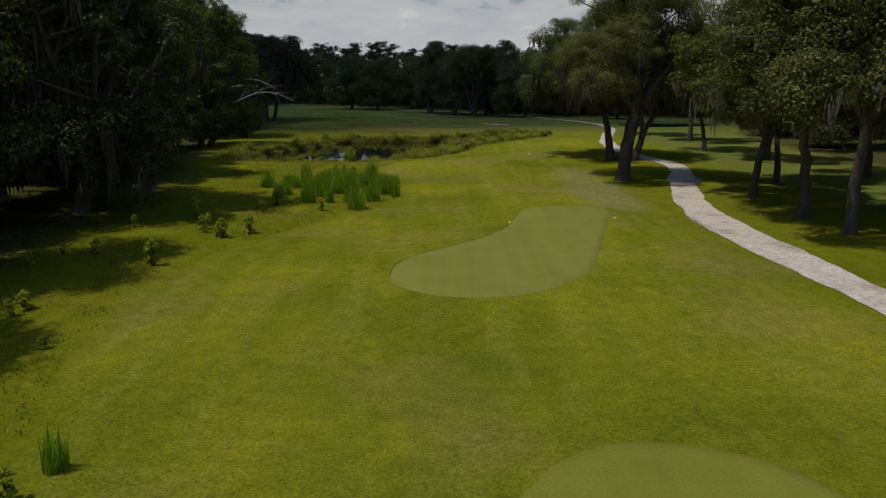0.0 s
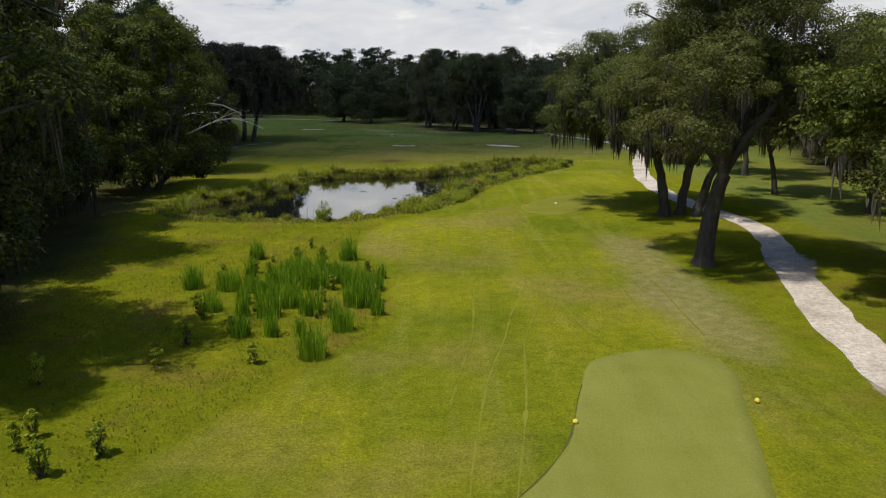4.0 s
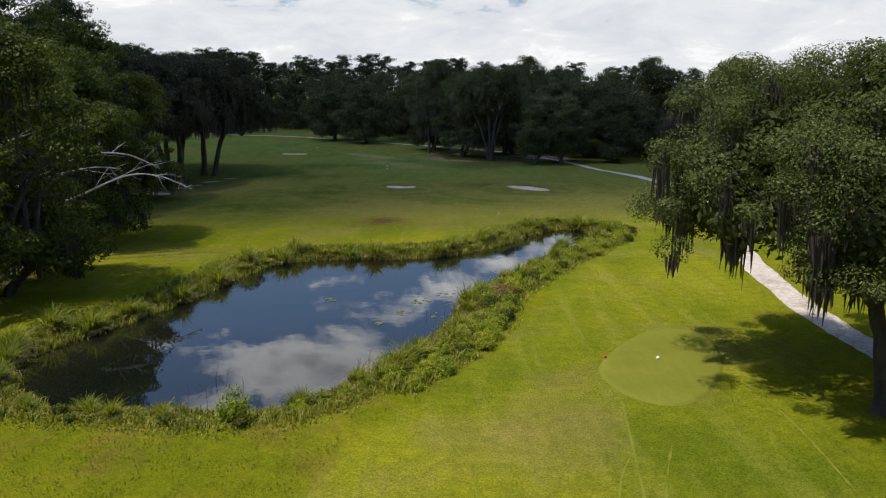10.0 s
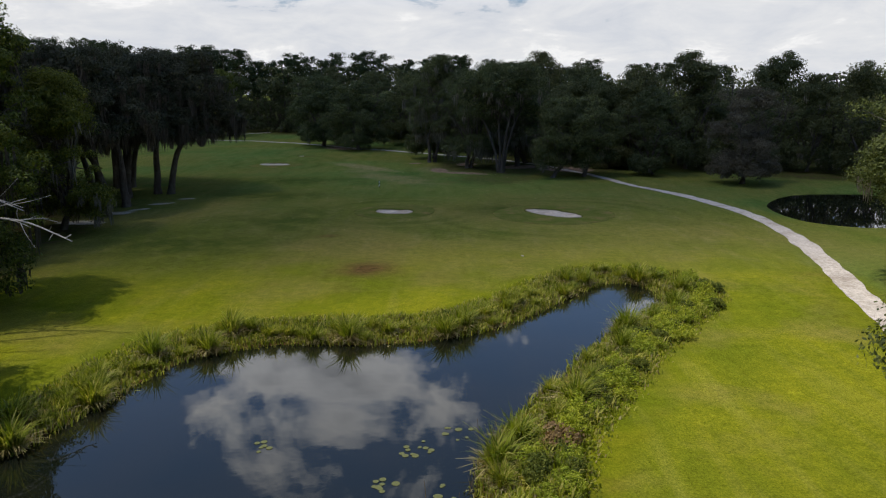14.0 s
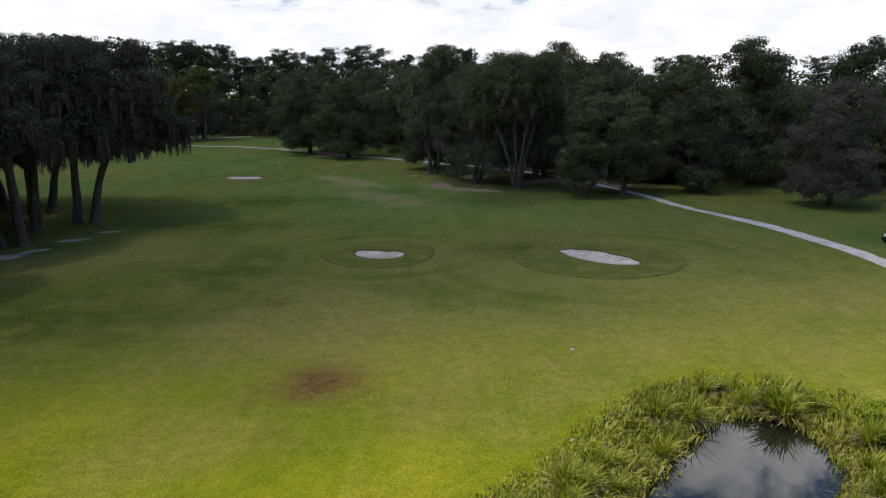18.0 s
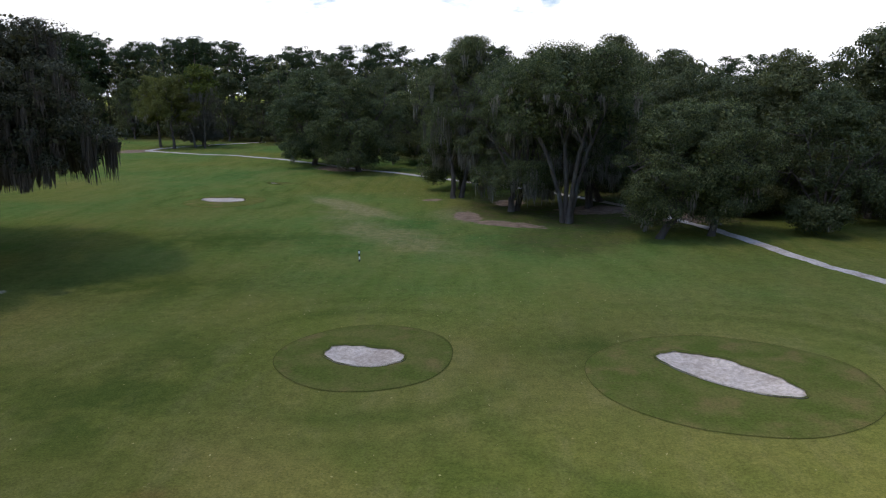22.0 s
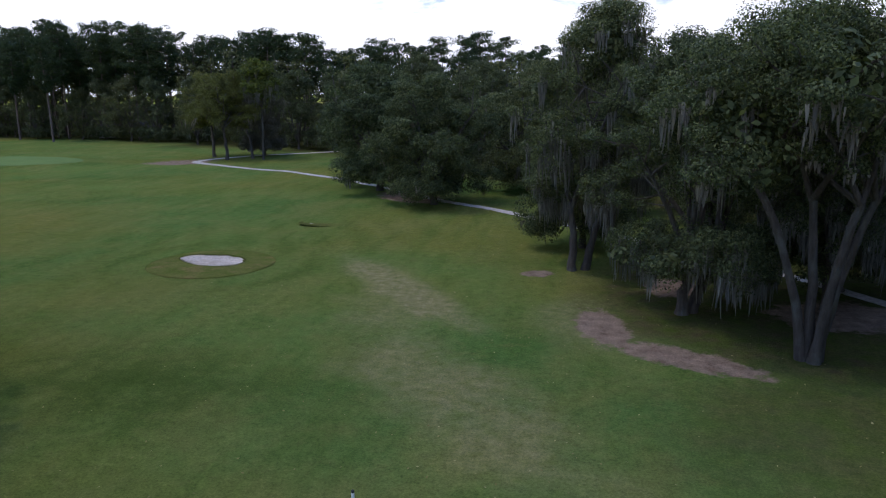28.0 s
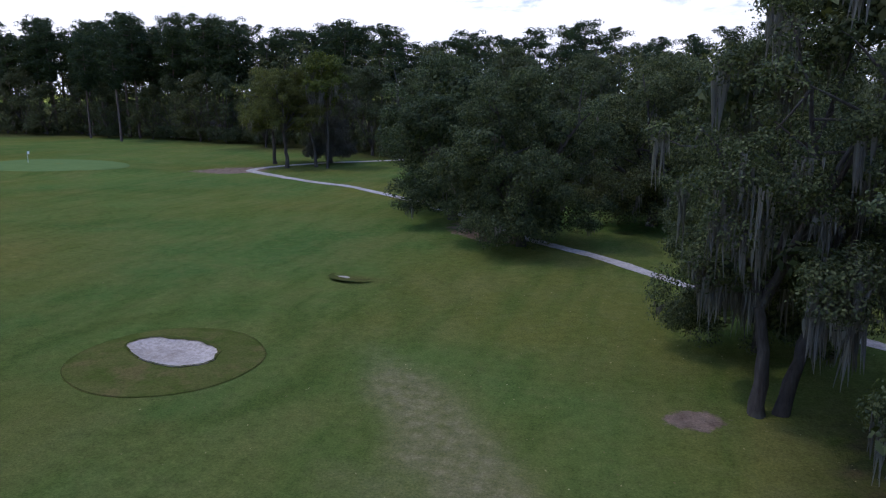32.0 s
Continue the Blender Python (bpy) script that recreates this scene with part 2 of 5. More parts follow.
def turf_material(name, a, b):
    k = Nodes(name)
    c = k.mix(k.noise(0.5, 5), a, b)
    c = k.mix(k.mul(k.noise(1.2, 3, stretch=(1.2, 0.08, 1)), 0.22), c, tuple(v * 1.35 for v in a))
    c = k.mix(0.5, c, k.mix(k.noise(14, 5, 0.75), (0.55, 0.55, 0.5), (1.1, 1.1, 1.1)), "MULTIPLY")
    k.bump(k.noise(12, 4, 0.7), 0.35, 0.03)
    return k.base(c, 1.0, 0.0)


def collar_material():
    k = Nodes("collar_turf")
    c = k.mix(k.noise(0.5, 6, lo=0.4, hi=0.62), (0.120, 0.146, 0.030), (0.172, 0.168, 0.046))
    c = k.mix(k.mul(k.noise(0.45, 6, lo=0.52, hi=0.66), 0.7), c, (0.235, 0.175, 0.066))
    c = k.mix(0.7, c, k.mix(k.noise(7, 6, 0.8), (0.4, 0.4, 0.4), (1.4, 1.4, 1.3)), "MULTIPLY")
    k.bump(k.noise(6, 6, 0.8), 0.8, 0.12)
    return k.base(c, 1.0, 0.0)


def sand_material(name, a, b, c):
    k = Nodes(name)
    col = k.mix(k.noise(0.9, 6), a, b)
    col = k.mix(k.mul(k.noise(0.35, 6, lo=0.5, hi=0.75), 0.8), col, c)
    col = k.mix(0.8, col, k.mix(k.noise(4, 7, 0.75, lo=0.36, hi=0.64), (0.50, 0.47, 0.44), (1.12, 1.11, 1.10)), "MULTIPLY")
    k.bump(k.noise(5, 6, 0.7), 0.6, 0.06)
    return k.base(col, 0.95, 0.1)


def leaf_material(name, a, b, c, through=0.35):
    k = Nodes(name)
    rnd = k.island()
    ramp = k.add("ValToRGB")
    e = ramp.color_ramp.elements
    e[0].color, e[1].color = (*a, 1), (*c, 1)
    e.new(0.55).color = (*b, 1)
    k.link(rnd, ramp.inputs[0])
    col = k.mix(k.mul(k.noise(0.35, 3), 0.45), ramp.outputs[0], tuple(v * 0.6 for v in a))
    tint = k.mix(k.randob(), (0.82, 0.88, 0.85), (1.12, 1.06, 0.95))
    col = k.mix(1.0, col, tint, "MULTIPLY")
    k.base(col, 0.6, 0.15)
    tr, mx = k.add("BsdfTranslucent"), k.add("MixShader")
    k.link(k.mix(1.0, col, (1.35, 1.35, 0.6), "MULTIPLY"), tr.inputs[0])
    mx.inputs[0].default_value = through
    k.link(k.bsdf.outputs[0], mx.inputs[1])
    k.link(tr.outputs[0], mx.inputs[2])
    k.link(mx.outputs[0], k.out.inputs[0])
    return k.m


def bark_material(name, a, b):
    k = Nodes(name)
    c = k.mix(k.noise(1.6, 6, 0.7, (2.5, 2.5, 0.5)), a, b)
    c = k.mix(k.mul(k.noise(0.7, 5, lo=0.5, hi=0.7), 0.5), c, (0.16, 0.17, 0.13))
    k.bump(k.noise(3.5, 6, 0.7, (2.5, 2.5, 0.45)), 0.8, 0.08)
    return k.base(c, 0.95, 0.1)


def water_material():
    k = Nodes("pond_water")
    k.bump(k.noise(0.9, 4, 0.5), 0.02, 0.05)
    k.base(k.mix(k.noise(0.15, 4), (0.004, 0.006, 0.004), (0.010, 0.010, 0.005)), 0.010, 0.5)
    k.bsdf.inputs["IOR"].default_value = 1.45
    return k.m


def plain_material(name, colour, rough=0.6, spec=0.3, vary=0.25):
    k = Nodes(name)
    return k.base(k.mix(k.mul(k.noise(6, 5), vary), colour, tuple(v * 0.5 for v in colour)), rough, spec)


def cloud_material():
    k = Nodes("cloud_vapour")
    tr = k.add("BsdfTranslucent")
    k.link(k.mix(k.noise(0.006, 4), (0.66, 0.66, 0.69), (0.78, 0.78, 0.80)), tr.inputs[0])
    thin, mx = k.add("BsdfTransparent"), k.add("MixShader")
    k.link(k.attr("thickness"), mx.inputs[0])
    k.link(thin.outputs[0], mx.inputs[1])
    k.link(tr.outputs[0], mx.inputs[2])
    k.link(mx.outputs[0], k.out.inputs[0])
    return k.m


M_GROUND = ground_material()
M_TEE = turf_material("tee_turf", (0.194, 0.196, 0.044), (0.160, 0.172, 0.030))
M_WORN = turf_material("worn_turf", (0.178, 0.178, 0.028), (0.145, 0.155, 0.020))
M_TRACK = turf_material("track_turf", (0.190, 0.188, 0.025), (0.155, 0.165, 0.017))
M_GREEN = turf_material("green_turf", (0.150, 0.205, 0.065), (0.125, 0.180, 0.055))
M_COLLAR = collar_material()
M_EDGE = turf_material("edge_turf", (0.066, 0.082, 0.018), (0.110, 0.100, 0.030))
M_SAND = sand_material("bunker_sand", (0.66, 0.56, 0.45), (0.53, 0.44, 0.34), (0.38, 0.30, 0.22))
M_PATH = sand_material("shell_path", (0.66, 0.59, 0.50), (0.51, 0.45, 0.37), (0.29, 0.23, 0.17))
M_OAK = leaf_material("oak_leaf", (0.058, 0.070, 0.019), (0.115, 0.128, 0.034), (0.215, 0.220, 0.070))
M_GROVE = leaf_material("grove_leaf", (0.034, 0.046, 0.020), (0.088, 0.108, 0.043), (0.205, 0.220, 0.100), 0.3)
# Oak leaf darkened: the shade inside the left-hand trees is in the colour.
M_OAK_SHADED = leaf_material("shade_leaf", (0.026, 0.037, 0.009), (0.058, 0.076, 0.015), (0.135, 0.150, 0.032), 0.32)
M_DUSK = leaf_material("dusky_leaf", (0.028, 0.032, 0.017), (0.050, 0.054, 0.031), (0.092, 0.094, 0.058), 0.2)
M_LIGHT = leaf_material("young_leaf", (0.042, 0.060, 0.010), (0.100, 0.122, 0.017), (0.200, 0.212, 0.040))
M_GREY = leaf_material("grey_leaf", (0.060, 0.055, 0.040), (0.105, 0.097, 0.074), (0.160, 0.148, 0.118), 0.25)
M_PINE = leaf_material("pine_needle", (0.022, 0.038, 0.015), (0.042, 0.065, 0.024), (0.075, 0.100, 0.035), 0.25)
M_MOSS = leaf_material("moss_strand", (0.115, 0.102, 0.092), (0.215, 0.195, 0.175), (0.350, 0.322, 0.290), 0.3)
# Brown moss, darker than M_MOSS: the crowns' shade is put into its colour.
M_BROWN_SHADED = leaf_material("brown_moss", (0.050, 0.042, 0.034), (0.092, 0.080, 0.068), (0.150, 0.135, 0.120), 0.2)
M_REED = leaf_material("reed_blade", (0.075, 0.150, 0.010), (0.190, 0.330, 0.020), (0.350, 0.480, 0.045), 0.5)
M_GRASS = leaf_material("bank_blade", (0.075, 0.105, 0.010), (0.260, 0.295, 0.026), (0.48, 0.43, 0.13), 0.45)
M_ROUGH = leaf_material("rough_blade", (0.105, 0.130, 0.008), (0.175, 0.195, 0.013), (0.260, 0.255, 0.035), 0.45)
M_WOODS = leaf_material("woodland_leaf", (0.050, 0.062, 0.027), (0.088, 0.102, 0.044), (0.155, 0.166, 0.078), 0.3)
M_STRAW = leaf_material("straw_blade", (0.16, 0.13, 0.05), (0.30, 0.25, 0.11), (0.46, 0.40, 0.22), 0.35)
M_SHRUB = leaf_material("shrub_leaf", (0.140, 0.185, 0.014), (0.340, 0.390, 0.028), (0.500, 0.500, 0.080), 0.45)
M_RUST = leaf_material("rust_leaf", (0.16, 0.10, 0.05), (0.26, 0.17, 0.08), (0.34, 0.24, 0.12), 0.4)
M_BARK = bark_material("oak_bark", (0.050, 0.040, 0.030), (0.105, 0.090, 0.072))
M_PBARK = bark_material("pine_bark", (0.085, 0.060, 0.045), (0.170, 0.130, 0.105))
M_DEAD = bark_material("dead_wood", (0.30, 0.28, 0.25), (0.48, 0.46, 0.42))
M_WATER = water_material()
M_WHITE = plain_material("white_paint", (0.78, 0.78, 0.76))
M_BLACK = plain_material("black_paint", (0.02, 0.02, 0.02))
M_RED = plain_material("red_paint", (0.45, 0.03, 0.02))
M_YELLOW = plain_material("yellow_paint", (0.70, 0.55, 0.05))
M_ROOF = plain_material("roof_shingle", (0.10, 0.085, 0.085), 0.9)
M_WALL = plain_material("house_wall", (0.30, 0.27, 0.25), 0.9)
M_GLASS = plain_material("dark_glass", (0.02, 0.02, 0.025), 0.1, 0.6)
M_PAD = plain_material("lily_pad", (0.10, 0.105, 0.03), 0.6)
M_CLOUD = cloud_material()

# ---- mesh helpers ----


def mesh_arrays(name, verts, quads, material, smooth=False):
    """A mesh from arrays of vertices (n, 3) and of faces with the same number of corners (m, k)."""
    verts, quads = np.asarray(verts, np.float32), np.asarray(quads, np.int32)
    me = bpy.data.meshes.new(name)
    me.vertices.add(len(verts))
    me.vertices.foreach_set("co", verts.ravel())
    me.loops.add(quads.size)
    me.loops.foreach_set("vertex_index", quads.ravel())
    me.polygons.add(len(quads))
    me.polygons.foreach_set("loop_start", np.arange(0, quads.size, quads.shape[1], dtype=np.int32))
    if smooth:
        me.polygons.foreach_set("use_smooth", np.ones(len(quads), bool))
    me.update(calc_edges=True)
    me.materials.append(material)
    return me


def put(name, me, parent=None, label="", category="", kind="", group=""):
    ob = new(name, me)
    if parent:
        ob.parent = parent
    return tagged(ob, label, category, group, kind)


def part(name, bm, material, parent, label=""):
    me = bpy.data.meshes.new(name)
    bm.to_mesh(me)
    bm.free()
    me.materials.append(material)
    return put(name, me, parent, label)


class Quads:
    """Gathers quads from several arrays into one mesh."""

    def __init__(self):
        self.v, self.f, self.n = [], [], 0

    def add(self, v, f):
        self.v.append(np.asarray(v, float).reshape(-1, 3))
        self.f.append(np.asarray(f, int) + self.n)
        self.n += len(self.v[-1])

    def mesh(self, name, material, smooth=False):
        return mesh_arrays(name, np.concatenate(self.v), np.concatenate(self.f), material, smooth)


def tube(q, line, radii, sides=7, rng=None):
    """A tapered tube along a line, added to q."""
    line = np.asarray(line, float)
    ways = np.gradient(line, axis=0)
    ways /= np.linalg.norm(ways, axis=1)[:, None] + 1e-9
    a = np.cross(ways, (0.31, 0.92, 0.17))
    a /= np.linalg.norm(a, axis=1)[:, None] + 1e-9
    b = np.cross(ways, a)
    ang = np.arange(sides) * 2 * np.pi / sides
    r = np.asarray(radii)[:, None] * (np.ones(sides) if rng is None else 1 + rng.normal(0, 0.06, (len(line), sides)))
    v = line[:, None] + r[..., None] * (np.cos(ang)[None, :, None] * a[:, None] + np.sin(ang)[None, :, None] * b[:, None])
    i, j = np.meshgrid(np.arange(len(line) - 1), np.arange(sides), indexing="ij")
    k = (j + 1) % sides
    q.add(v, np.stack([i * sides + j, i * sides + k, (i + 1) * sides + k, (i + 1) * sides + j], -1).reshape(-1, 4))


def bow(a, b, c, n=7):
    t = np.linspace(0, 1, n)[:, None]
    return (1 - t) ** 2 * np.asarray(a) + 2 * t * (1 - t) * np.asarray(b) + t * t * np.asarray(c)


def leaf_quads(q, centres, normals, length, width, rng):
    n = len(centres)
    u = rng.normal(size=(n, 3))
    u -= (u * normals).sum(1)[:, None] * normals
    u /= np.linalg.norm(u, axis=1)[:, None] + 1e-9
    w = np.cross(normals, u)
    s = rng.uniform(0.65, 1.3, n)[:, None]
    v = np.stack([centres - u * s * length / 2, centres - w * s * width / 2 + u * 0.1 * length, centres + u * s * length / 2, centres + w * s * width / 2 + u * 0.1 * length], 1)
    q.add(v, np.arange(4 * n).reshape(-1, 4))


def strands(q, tops, lengths, width, rng):
    """Hanging strands: two crossed tapering ribbons each."""
    n = len(tops)
    ang = rng.uniform(0, np.pi, n)
    sway = rng.normal(0, 0.06, (n, 2)) * lengths[:, None]
    for turn in (0, np.pi / 2):
        d = np.stack([np.cos(ang + turn), np.sin(ang + turn), np.zeros(n)], 1)
        mid, low = tops.copy(), tops.copy()
        mid[:, 2] -= lengths * 0.45
        low[:, 2] -= lengths
        mid[:, :2] += sway * 0.4
        low[:, :2] += sway
        w = (width * rng.uniform(0.6, 1.5, n))[:, None]
        v = np.stack([tops - d * w * 0.5, tops + d * w * 0.5, mid + d * w * 0.45, mid - d * w * 0.45, low + d * w * 0.06, low - d * w * 0.06], 1)
        f = np.array([[0, 1, 2, 3], [3, 2, 4, 5]])
        q.add(v, (np.arange(n)[:, None, None] * 6 + f).reshape(-1, 4))


def blades(q, roots, heights, spread, width, rng, bend=0.25):
    """Grass blades: tapering, leaning ribbons of two quads."""
    n = len(roots)
    ang = rng.uniform(0, 2 * np.pi, n)
    out = np.stack([np.cos(ang), np.sin(ang), np.zeros(n)], 1)
    side = np.stack([-np.sin(ang + 0.6), np.cos(ang + 0.6), np.zeros(n)], 1)
    h = np.asarray(heights)[:, None]
    lean = spread * rng.uniform(0.2, 1.0, n)[:, None]
    mid = roots + out * h * lean * 0.4 + np.array((0, 0, 0.6)) * h
    tip = roots + out * h * lean + np.array((0, 0, 1.0)) * h * (1 - bend * lean)
    w = width * rng.uniform(0.6, 1.3, n)[:, None]
    v = np.stack([roots - side * w / 2, roots + side * w / 2, mid + side * w * 0.45, mid - side * w * 0.45, tip + side * w * 0.05, tip - side * w * 0.05], 1)
    f = np.array([[0, 1, 2, 3], [3, 2, 4, 5]])
    q.add(v, (np.arange(n)[:, None, None] * 6 + f).reshape(-1, 4))


def smooth_loop(points, n=6, closed=True):
    """A Catmull-Rom curve through the points."""
    p = np.asarray(points, float)
    out = []
    m = len(p)
    for i in range(m if closed else m - 1):
        a, b, c, d = (p[(i + k) % m] if closed else p[min(max(i + k, 0), m - 1)] for k in (-1, 0, 1, 2))
        for t in np.arange(n) / n:
            out.append(0.5 * (2 * b + (c - a) * t + (2 * a - 5 * b + 4 * c - d) * t * t + (3 * b - a - 3 * c + d) * t ** 3))
    if not closed:
        out.append(p[-1])
    return np.array(out)


LEFT_Y = (0, 12, 15, 19, 27, 31, 33, 38.5, 42, 44.4, 50, 57, 63.6, 68.5, 73, 77, 82.4, 90, 100, 116, 124)
LEFT_X = (-9, -9, -9.4, -10.7, -12, -10.8, -11, -8.8, -7.2, -5.7, -2.8, -2.8, -4.3, -6.2, -6.2, -4.7, -1.6, 2.5, 7.1, 15.2, 16.5)


def mown_edge(y):
    """Where the mown ground ends towards the pond."""
    return np.interp(y, LEFT_Y, LEFT_X)


def signed(points, loop):
    """Distance of points (n, 2) from a closed loop, below nought inside."""
    a, b = loop, np.roll(loop, -1, 0)
    best = np.full(len(points), 1e9)
    inside = np.zeros(len(points), bool)
    x, y = points[:, 0], points[:, 1]
    for (ax, ay), (bx, by) in zip(a, b):
        ex, ey = bx - ax, by - ay
        t = np.clip(((x - ax) * ex + (y - ay) * ey) / (ex * ex + ey * ey + 1e-12), 0, 1)
        best = np.minimum(best, np.hypot(x - ax - t * ex, y - ay - t * ey))
        inside ^= ((ay > y) != (by > y)) & (x < (bx - ax) * (y - ay) / (by - ay + 1e-12) + ax)
    return np.where(inside, -best, best)


def step(x, a, b):
    t = np.clip((x - a) / (b - a), 0, 1)
    return t * t * (3 - 2 * t)


# ---- the plan ----
POND = smooth_loop([(-24.6, 86.5), (-20.5, 81.6), (-14.5, 81.2), (-9.8, 80.6), (-6.2, 83.6), (-3.6, 87.4), (-0.9, 92.5), (0.5, 98.6), (3.0, 103.6), (6.4, 109.5), (9.8, 114.8),
                    (13.3, 119.5), (13.6, 123.2), (11.4, 125.2), (8.4, 123.2), (4.2, 117.6), (-0.4, 113.4), (-5.6, 111.8), (-11.6, 111.8), (-16.2, 109.3), (-18.2, 103.6), (-20.6, 96.5), (-23.4, 91.0)])
POND2 = smooth_loop([(39.0, 163), (37.0, 156), (38.2, 149), (43, 146), (52, 150), (60, 160), (56, 170), (46, 170)])
PATH_LINE = smooth_loop([(17.5, 8), (17.7, 22), (17.4, 33), (17.3, 42), (18.1, 50), (20.9, 61), (24.0, 73), (23.4, 82), (22.5, 90), (22.8, 99), (24.2, 108), (27.0, 120), (29.8, 131), (31.9, 142),
                         (32.2, 154), (29.8, 165.8), (25.3, 177.8), (21.2, 192), (14.2, 208), (5.5, 220.9), (-1.9, 227.4), (-8.0, 233.6), (-14.3, 240), (-22, 246.2), (-27.6, 252), (-35, 259.5), (-52, 273), (-62.4, 278), (-73, 283.5)], 8, False)
TEE_A = smooth_loop([(6.1, 45.8), (9.3, 46.9), (11.0, 45.0), (10.3, 41.4), (7.6, 31.3), (6.3, 28.3), (4.6, 26.5), (2.7, 25.6), (0.6, 25.7), (-0.8, 26.6), (-1.7, 28.2), (-1.6, 30.8), (-0.4, 33.0), (1.9, 35.7), (3.8, 38.8), (4.9, 42.7)])
TEE_B = smooth_loop([(1.6, 9.5), (2.6, 12.1), (3.6, 13.2), (5.0, 13.8), (6.6, 13.5), (8.2, 12.4), (9.2, 9.5), (8.6, 4), (6, 1.0), (3, 3)])
TEE_C = smooth_loop([(7.0, 85.0), (7.4, 82.0), (8.9, 80.5), (10.8, 81.0), (13.0, 84.1), (14.3, 88.4), (13.9, 91.2), (11.8, 91.4), (9.2, 88.8)])
BUNKERS = [((-8.0, 155.6), 2.25, 1.55, -28, (-7.8, 155.7), 4.75, 4.9), ((10.5, 153.9), 3.55, 1.75, -48, (10.4, 153.2), 6.9, 6.2), ((-34.8, 210.7), 2.85, 1.95, -12, (-34.4, 209.7), 5.1, 5.0)]
GREEN = smooth_loop([(-129, 277), (-126, 287), (-113, 289), (-103, 284.7), (-101, 278.5), (-110, 271.5), (-122, 271)])


def bunker_local(p, spec):
    (cx, cy), a, b, turn = spec[:4]
    c, s = math.cos(radians(turn)), math.sin(radians(turn))
    dx, dy = p[:, 0] - cx, p[:, 1] - cy
    return np.hypot((dx * c + dy * s) / a, (-dx * s + dy * c) / b)


def wave(p, scale, seed):
    """Smooth uneven ground, from a few sines."""
    g = np.random.default_rng(seed)
    out = np.zeros(len(p))
    for _ in range(7):
        k = g.normal(size=2) / scale
        out += np.sin(p @ k + g.uniform(0, 6.3))
    return out / 7


def height(p):
    p = np.asarray(p, float).reshape(-1, 2)
    z = 0.10 * wave(p, 9, 3) + 0.05 * wave(p, 3.0, 5)
    z += 0.25 * (1 - step(signed(p, TEE_A), -0.5, 3.5)) + 0.2 * (1 - step(signed(p, TEE_B), -0.5, 3.0))
    for loop, low in ((POND, -0.5), (POND2, -0.5)):
        d = signed(p, loop)
        z = z * step(d, 0.5, 4) + low * (1 - step(d, -0.4, 2.6)) - 0.7 * (1 - step(d, -2.5, 0.1))
    for spec in BUNKERS:
        r = bunker_local(p, spec)
        z += 0.06 * np.exp(-((r - 1.35) / 0.35) ** 2) - 0.20 * (1 - step(r, 0.55, 1.08))
    z += 0.6 * (1 - step(signed(p, GREEN), -2, 9))
    return z


def ground_z(x, y):
    return float(height([(x, y)])[0])

# ---- ground, water, paths ----


def spaced(lo, a, b, hi, fine, grow):
    """Even steps from a to b, growing steps out to lo and hi."""
    mid = list(np.arange(a, b + fine / 2, fine))
    up, s = [mid[-1]], fine
    while up[-1] < hi:
        s *= grow
        up.append(up[-1] + s)
    down, s = [mid[0]], fine
    while down[-1] > lo:
        s *= grow
        down.append(down[-1] - s)
    return np.array(down[:0:-1] + mid + up[1:])


def path_distance(p):
    best = np.full(len(p), 1e9)
    for (ax, ay), (bx, by) in zip(PATH_LINE[:-1:2], PATH_LINE[2::2]):
        ex, ey = bx - ax, by - ay
        t = np.clip(((p[:, 0] - ax) * ex + (p[:, 1] - ay) * ey) / (ex * ex + ey * ey), 0, 1)
        best = np.minimum(best, np.hypot(p[:, 0] - ax - t * ex, p[:, 1] - ay - t * ey))
    return best


WOOD_EDGES = [smooth_loop([(-19, -30), (-21, 20), (-21, 45), (-23, 62), (-29, 86), (-33, 105), (-38, 135), (-43, 160), (-52, 182), (-80, 200), (-190, 235), (-400, 250), (-400, -30)], 4),
              smooth_loop([(62, -30), (52, 40), (46, 70), (46, 110), (58, 140), (66, 172), (50, 184), (38, 196), (22, 204), (14, 214), (4, 238), (-8, 258), (-28, 278), (-48, 300), (-75, 318), (-110, 330), (-160, 345), (-400, 360), (-400, 900), (500, 900), (500, -30)], 4)]


# bare places: x, y, half length, half width, turn, whether pale sand
BARE = [(-3.2, 198.8, 4.2, 1.8, 100, 0), (0.9, 194.2, 5.2, 1.7, -28, 0), (-7.9, 210.9, 1.5, 1.2, 10, 0), (11.5, 203.5, 5, 3.6, 10, 0), (1.8, 208.5, 2.2, 3, 0, 0), (19, 199, 6, 4, -30, 0), (-27, 249, 7, 4, -40, 0), (-83, 288, 8, 6, 20, 0),
        (-41.0, 156, 2.6, 1.2, 10, 1), (-38.2, 163, 1.8, 0.9, 20, 1), (-42, 150, 3.0, 1.5, 0, 1), (-36.5, 167, 1.5, 0.7, 10, 1), (-39.2, 158.5, 1.6, 0.7, 30, 1), (16.6, 42, 0.8, 5, 0, 1), (21.6, 62, 1.4, 4, -25, 1)]


